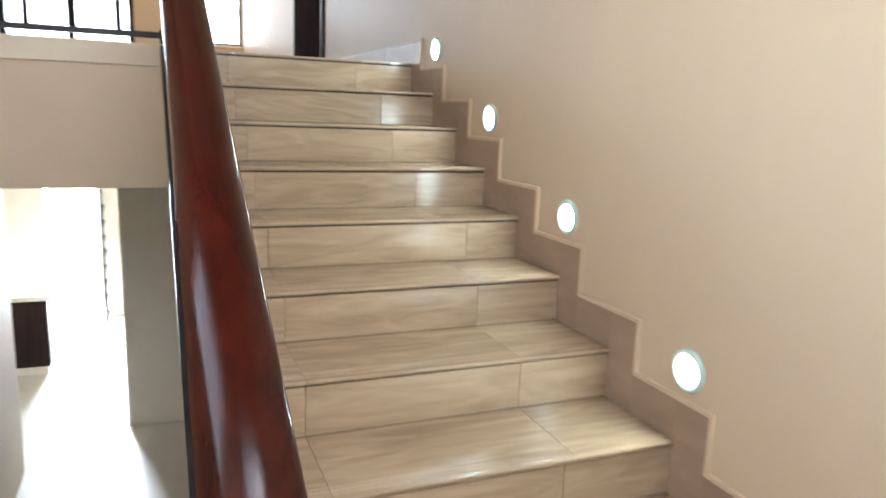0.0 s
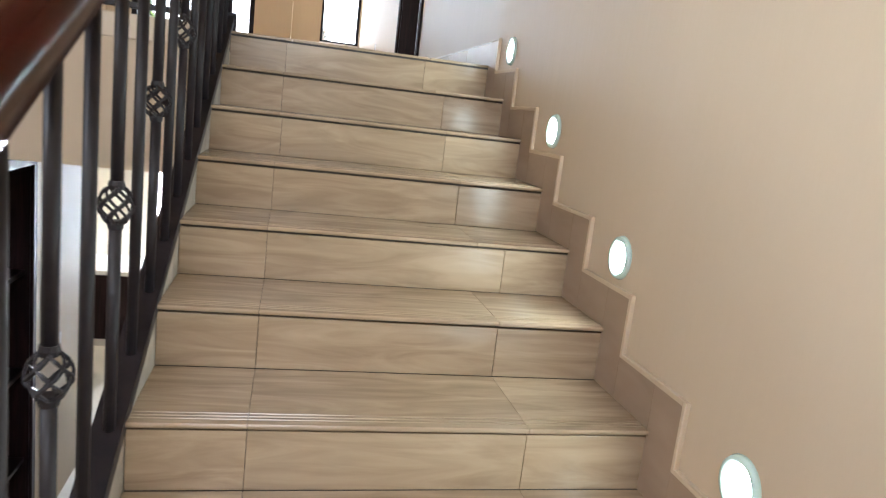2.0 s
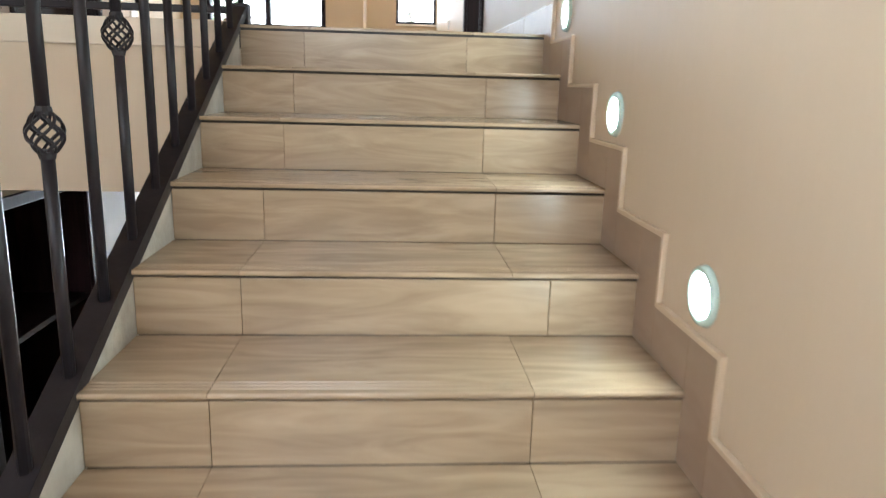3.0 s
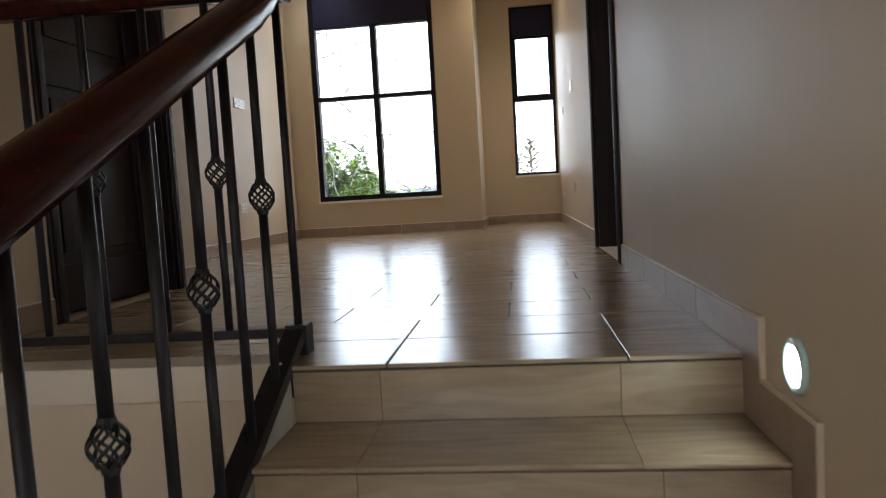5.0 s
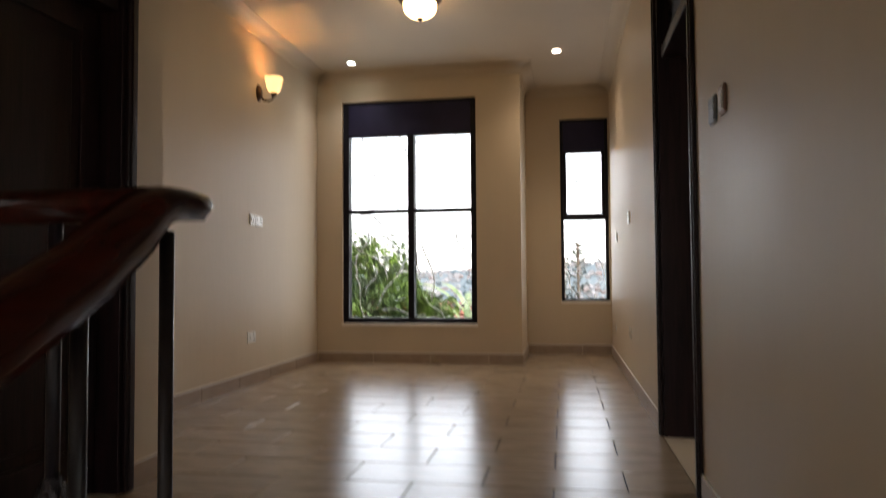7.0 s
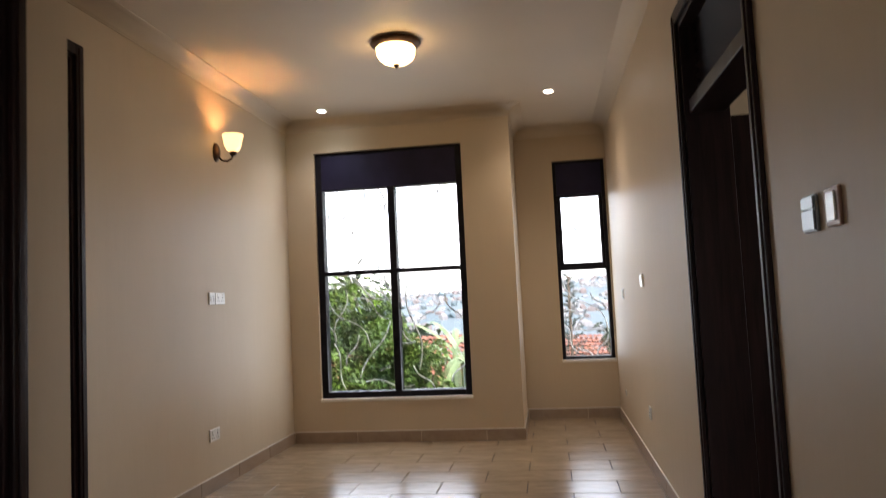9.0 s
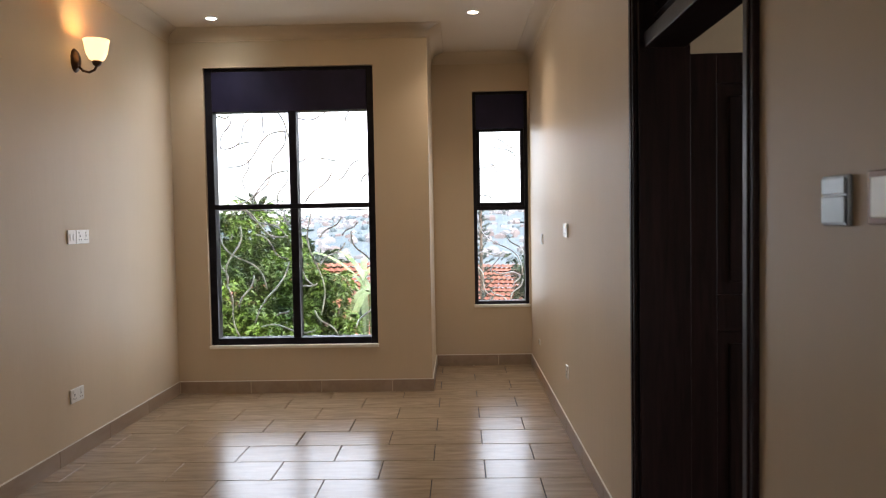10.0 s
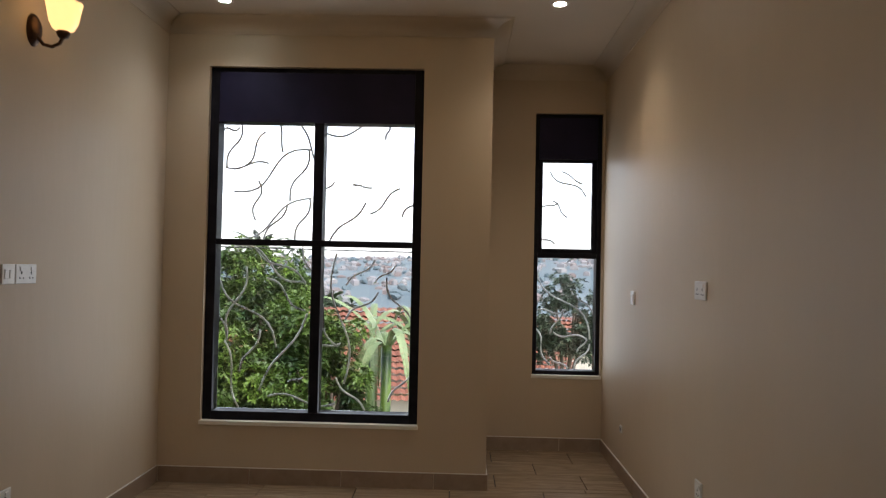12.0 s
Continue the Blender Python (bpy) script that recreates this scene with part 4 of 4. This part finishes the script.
for i in range(1500):
    x, y = r.uniform(-460, 260), r.uniform(120, 680)
    z = ground_height(x, y)
    s = r.uniform(1.2, 2.8)
    m = Matrix.Translation((x, y, z + s * 0.5)) @ Matrix.Rotation(r.uniform(0, 3), 4, "Z") @ Matrix.Diagonal((s, s, s * r.uniform(0.6, 1.1), 1))
    bmesh.ops.create_icosphere(bm, subdivisions=1, radius=1.0, matrix=m) if i < 700 else None
for v in bm.verts:
    v.co += Vector((noise.noise(v.co * 0.7), noise.noise(v.co * 0.7 + Vector((9, 0, 0))), noise.noise(v.co * 0.7 + Vector((0, 9, 0))))) * 1.3
tagged(part("distant_woods", bm, HILL), "far clumps of trees on the hillside, tinted blue-grey for haze", "woods", kind="stuff")

cb = tagged(part("overhead_cable", sweep(bmesh.new(), [(-30 + 3 * i, 12.0, 1.62 + 0.0035 * (i - 10) ** 2 - 0.02 * (i - 10)) for i in range(21)], circle(0.009, 5)), SOCKET_HOLE), "thin black overhead power cable outside", "cable")


# ---- wavy window grilles ----
def grille(name, label, x0, x1, y, z0, z1, strokes):
    t = thing(name, label, "grille")
    for u0, v0, u1, v1, bend in strokes:
        a, b = Vector((x0 + (x1 - x0) * u0, y, z1 + (z0 - z1) * v0)), Vector((x0 + (x1 - x0) * u1, y, z1 + (z0 - z1) * v1))
        d = b - a
        side = Vector((-d.z, 0, d.x))
        pts = [a + d * (i / 12) + side * bend * 0.6 * math.sin(2 * math.pi * i / 12) + Vector((0, 0.004 * math.sin(i), 0)) for i in range(13)]
        part("rod", sweep(bmesh.new(), pts, [(0.0068 * u, 0.0068 * w) for u, w in circle(1, 6)], up=Vector((0, 1, 0))), STEEL, t, smooth=True)
    return t


# (u, v) from the top left of the glazed area
LARGE = [(0.03, 0.16, 0.10, 0.0, 0.12), (0.12, 0.15, 0.22, 0.03, -0.12), (0.0, 0.03, 0.09, 0.015, 0.2), (0.02, 0.155, 0.24, 0.14, -0.1), (0.07, 0.24, 0.45, 0.09, -0.16),
         (0.35, 0.27, 0.44, 0.09, 0.12), (0.18, 0.34, 0.19, 0.2, 0.16), (0.08, 0.41, 0.46, 0.26, -0.12), (0.22, 0.41, 0.34, 0.28, 0.1), (0.38, 0.41, 0.45, 0.26, 0.12),
         (0.29, 0.0, 0.31, 0.10, 0.05), (0.39, 0.0, 0.51, 0.17, 0.06), (0.52, 0.03, 0.84, 0.0, -0.14), (0.55, 0.41, 0.73, 0.27, 0.08), (0.66, 0.21, 0.76, 0.22, 0.05),
         (0.75, 0.31, 0.9, 0.22, -0.1), (0.91, 0.32, 1.0, 0.24, 0.14), (0.82, 0.05, 0.84, 0.0, 0.1), (0.51, 0.24, 0.57, 0.2, 0.1),
         (0.08, 0.43, 0.44, 0.55, 0.16), (0.18, 0.43, 0.44, 0.56, -0.12), (0.0, 0.52, 0.3, 0.78, -0.14), (0.24, 0.54, 0.44, 0.65, 0.14), (0.0, 0.62, 0.05, 0.76, -0.12),
         (0.14, 0.5, 0.05, 0.74, 0.12), (0.42, 0.43, 0.53, 0.6, -0.12), (0.46, 0.57, 0.6, 0.77, 0.14), (0.59, 0.45, 0.64, 0.9, -0.1), (0.64, 0.56, 0.78, 0.47, 0.1),
         (0.64, 0.68, 0.8, 0.58, 0.12), (0.84, 0.53, 0.97, 0.72, -0.14), (0.78, 0.55, 0.88, 0.49, 0.1), (0.04, 0.76, 0.12, 0.99, 0.08), (0.26, 0.95, 0.6, 0.97, 0.1),
         (0.12, 0.87, 0.22, 0.72, 0.1), (0.22, 0.93, 0.45, 0.66, 0.06), (0.6, 0.88, 0.75, 1.0, -0.1), (0.36, 0.9, 0.44, 0.88, 0.1), (0.86, 0.96, 0.98, 0.84, 0.1), (0.5, 0.78, 0.62, 0.76, 0.1)]
NARROW = [(0.25, 0.06, 0.85, 0.18, -0.14), (0.45, 0.06, 0.8, 0.12, 0.05), (0.3, 0.2, 0.55, 0.28, 0.1), (0.1, 0.24, 0.4, 0.21, 0.1), (0.03, 0.37, 0.35, 0.41, -0.12), (0.05, 0.0, 0.02, 0.15, 0.1),
          (0.05, 0.5, 0.95, 0.86, -0.16), (0.62, 0.62, 1.0, 0.74, -0.1), (0.0, 0.74, 0.55, 0.72, 0.16), (0.35, 0.83, 0.9, 0.86, -0.12), (0.0, 0.8, 0.3, 0.98, 0.14),
          (0.3, 0.95, 0.6, 1.0, -0.1), (0.75, 0.92, 0.9, 0.86, 0.1), (0.7, 1.0, 0.95, 0.88, 0.12), (0.3, 0.84, 0.5, 0.72, 0.1), (0.55, 0.5, 0.7, 0.46, 0.1)]
grille("window_grille", "wavy galvanised burglar rods behind the large window", WIN[0] + 0.02, WIN[1] - 0.02, NORTH + 0.215, WIN[2] + 0.03, 2.40, LARGE)
grille("window_grille", "wavy galvanised burglar rods behind the narrow window", SLIT[0] + 0.02, SLIT[1] - 0.02, NICHE + 0.215, SLIT[2] + 0.03, 2.35, NARROW)


# ---- tiles, last ----
MESHES = {}


def tile_mesh(w, d, t=0.010, bev=0.0015):
    key = (round(w, 3), round(d, 3), t)
    if key not in MESHES:
        bm = boxed(-w / 2, w / 2, -d / 2, d / 2, -t, 0)
        es = [e for e in bm.edges if all(v.co.z > -1e-5 for v in e.verts)]
        bmesh.ops.bevel(bm, geom=es, offset=bev, segments=1, affect="EDGES")
        MESHES[key] = link_mesh("tile", bm, TILE)
    return MESHES[key]


floor_ob = bpy.data.objects["floor"]
stairs_ob = bpy.data.objects["stairs"]
J = 0.0055
rng2 = random.Random(4)


def lay(parent, x0, x1, y0, y1, z, spans):
    """One row of tiles from x0 to x1, cut where the row leaves the allowed spans."""
    for a, b in spans:
        lo, hi = max(a, x0), min(b, x1)
        if hi - lo > 0.03:
            ob = new("tile", tile_mesh(hi - lo - J, y1 - y0 - J))
            ob.location = ((lo + hi) / 2, (y0 + y1) / 2, z + rng2.uniform(-0.0003, 0.0003))
            ob.parent = parent


k = 0
while 0.3 * k < NICHE - 0.01:
    y0, y1 = 0.3 * k, min(0.3 * k + 0.3, NICHE)
    mid = (y0 + y1) / 2
    left = WELL_X if mid < 2.05 else WEST_X
    right = 0.0
    if y0 < NORTH < y1:
        y1 = NORTH
    if mid > NORTH:
        left = -0.948
    shift = -0.28 if (k == 0 or k % 2 == 1) else -0.58
    x = shift + 0.6
    while x > left:
        lay(floor_ob, max(x - 0.6, left), min(x, right), y0 if k else 0.0 - 0.008, y1, 0.0, [(left, right)])
        x -= 0.6
    if y1 == NORTH:
        lay(floor_ob, -0.948, -0.3, NORTH, 0.3 * k + 0.3, 0.0, [(-0.948, 0.0)])
        lay(floor_ob, -0.3, 0.0, NORTH, 0.3 * k + 0.3, 0.0, [(-0.948, 0.0)])
    k += 1
setting("door_threshold", boxed(0.0, 0.2, RD[0], RD[1], -0.2, -0.003), TILE, "wood-look tile threshold in the doorway", "threshold")


def tread_mesh(w, groove=True):
    """A tread tile whose front carries three anti-slip grooves; local x across, y back from the nosing."""
    key = ("tread", round(w, 3))
    if key not in MESHES:
        pts = [(0.0, -0.011), (-0.008, -0.011), (-0.010, -0.008), (-0.010, -0.003), (-0.008, 0.0)]
        for g_ in (0.012, 0.026, 0.040):
            pts += [(g_, 0.0), (g_ + 0.0015, -0.0025), (g_ + 0.0035, -0.0025), (g_ + 0.005, 0.0)]
        pts += [(GO - 0.003, 0.0), (GO - 0.003, -0.011)]
        MESHES[key] = link_mesh("tread_tile", extrude_profile(pts, "x", -w / 2, w / 2), TILE)
    return MESHES[key]


def riser_mesh(w):
    key = ("riser", round(w, 3))
    if key not in MESHES:
        MESHES[key] = link_mesh("riser_tile", boxed(-w / 2, w / 2, 0.0, 0.010, -RISE + 0.0005, -0.0185, 0.001), TILE)
    return MESHES[key]


for k in range(0, LAND):
    for j, (a, b) in enumerate(((STAIR_X, -0.90), (-0.90, -0.30), (-0.30, 0.0))):
        if k > 0:
            ob = new("tread_tile", tread_mesh(b - a - 0.0012))
            ob.location = ((a + b) / 2, -GO * k, -RISE * k)
            ob.parent = stairs_ob
    s = rng2.choice((0.0, 0.0, 0.04, 0.09, -0.03))
    c1, c2 = -0.90 + rng2.choice((0.0, 0.0, 0.01)), -0.30 + s
    for a, b in ((STAIR_X, c1), (c1, c2), (c2, 0.0)):
        ob = new("riser_tile", riser_mesh(b - a - 0.0012))
        ob.location = ((a + b) / 2, -GO * k, -RISE * k)
        ob.parent = stairs_ob
# landing tiles
y = -GO * LAND
land_ob = bpy.data.objects["landing"]
for r_ in range(5):
    x = -0.28 if r_ % 2 else -0.58
    x += 0.6
    while x > WELL_X:
        lo, hi = max(x - 0.6, WELL_X), min(x, 0.0)
        if hi - lo > 0.03:
            ob = new("tile", tile_mesh(hi - lo - J, 0.3 - J))
            ob.location = ((lo + hi) / 2, y - 0.15 - 0.3 * r_, -RISE * LAND)
            ob.parent = land_ob
        x -= 0.6


# ---- skirting ----
def skirt_run(name, axis, at, s0, s1, face, z0=0.0, h=0.10, step=0.6):
    """Skirting tiles along a wall; axis: the wall's normal axis; face: +1 where the room is at larger coordinate."""
    sk = tagged(new(name), "wood-look tile skirting along the wall", "skirting", kind="structure")
    t = 0.011
    a, b = (at, at + face * t) if face > 0 else (at - t, at)
    s = s0
    while s < s1 - 0.02:
        e = min(s + step, s1)
        bm = boxed(a, b, s + J, e, z0, z0 + h, 0.001) if axis == "x" else boxed(s + J, e, a, b, z0, z0 + h, 0.001)
        part("skirting_tile", bm, SKIRT, sk)
        s = e
    c = (at, at + face * 0.009) if face > 0 else (at - 0.009, at)
    bm = boxed(*c, s0, s1, z0 + h, z0 + h + 0.006, 0.002) if axis == "x" else boxed(s0, s1, *c, z0 + h, z0 + h + 0.006, 0.002)
    part("edge_filler", bm, WHITE, sk)
    return sk


skirt_run("baseboard_east_near", "x", 0.0, -0.008, RD[0] - 0.052, -1, step=0.45)
skirt_run("baseboard_east_far", "x", 0.0, RD[1] + 0.052, NICHE - 0.012, -1)
skirt_run("baseboard_niche", "y", NICHE, -0.948 + 0.012, -0.0, -1)
skirt_run("baseboard_pier", "x", -0.948, NORTH - 0.011, NICHE, 1)
skirt_run("baseboard_north", "y", NORTH, WEST_X + 0.012, -0.948, -1)
skirt_run("baseboard_west", "x", WEST_X, HD[1] + 0.052, NORTH, 1)
skirt_run("baseboard_gallery", "x", WELL_X, 0.11, GD[0] - 0.052, 1)
skirt_run("baseboard_corner", "x", WELL_X, GD[1] + 0.052, 2.05, 1)

# stepped skirting up the stair wall
ss = tagged(new("baseboard_stairs"), "stepped wood-look skirting following the stair profile", "skirting", kind="structure")
oy, oz = 0.12, 0.11
for k in range(0, LAND):
    y1, z = -GO * k, -RISE * k
    if k > 0:
        part("skirting_tile", boxed(-0.011, 0, y1, y1 + GO - oy, z + 0.001, z + oz, 0.001), SKIRT, ss)
    part("skirting_tile", boxed(-0.011, 0, y1 - oy, y1 - 0.0005, z - RISE + 0.001, z + oz if k else 0.10, 0.001), SKIRT, ss)
    fz = z + oz if k else 0.10
    part("edge_filler", boxed(-0.013, 0, y1 - oy - 0.012, y1 - oy, z - RISE + oz, fz + 0.012, 0.002), PAINT, ss, "pale plaster edge")
    if k:
        part("edge_filler", boxed(-0.013, 0, y1 - oy, y1 + GO - oy - 0.012, fz, fz + 0.012, 0.002), PAINT, ss, "pale plaster edge")
    else:
        part("edge_filler", boxed(-0.013, 0, y1 - oy, y1 - 0.008, fz, fz + 0.012, 0.002), PAINT, ss, "pale plaster edge")
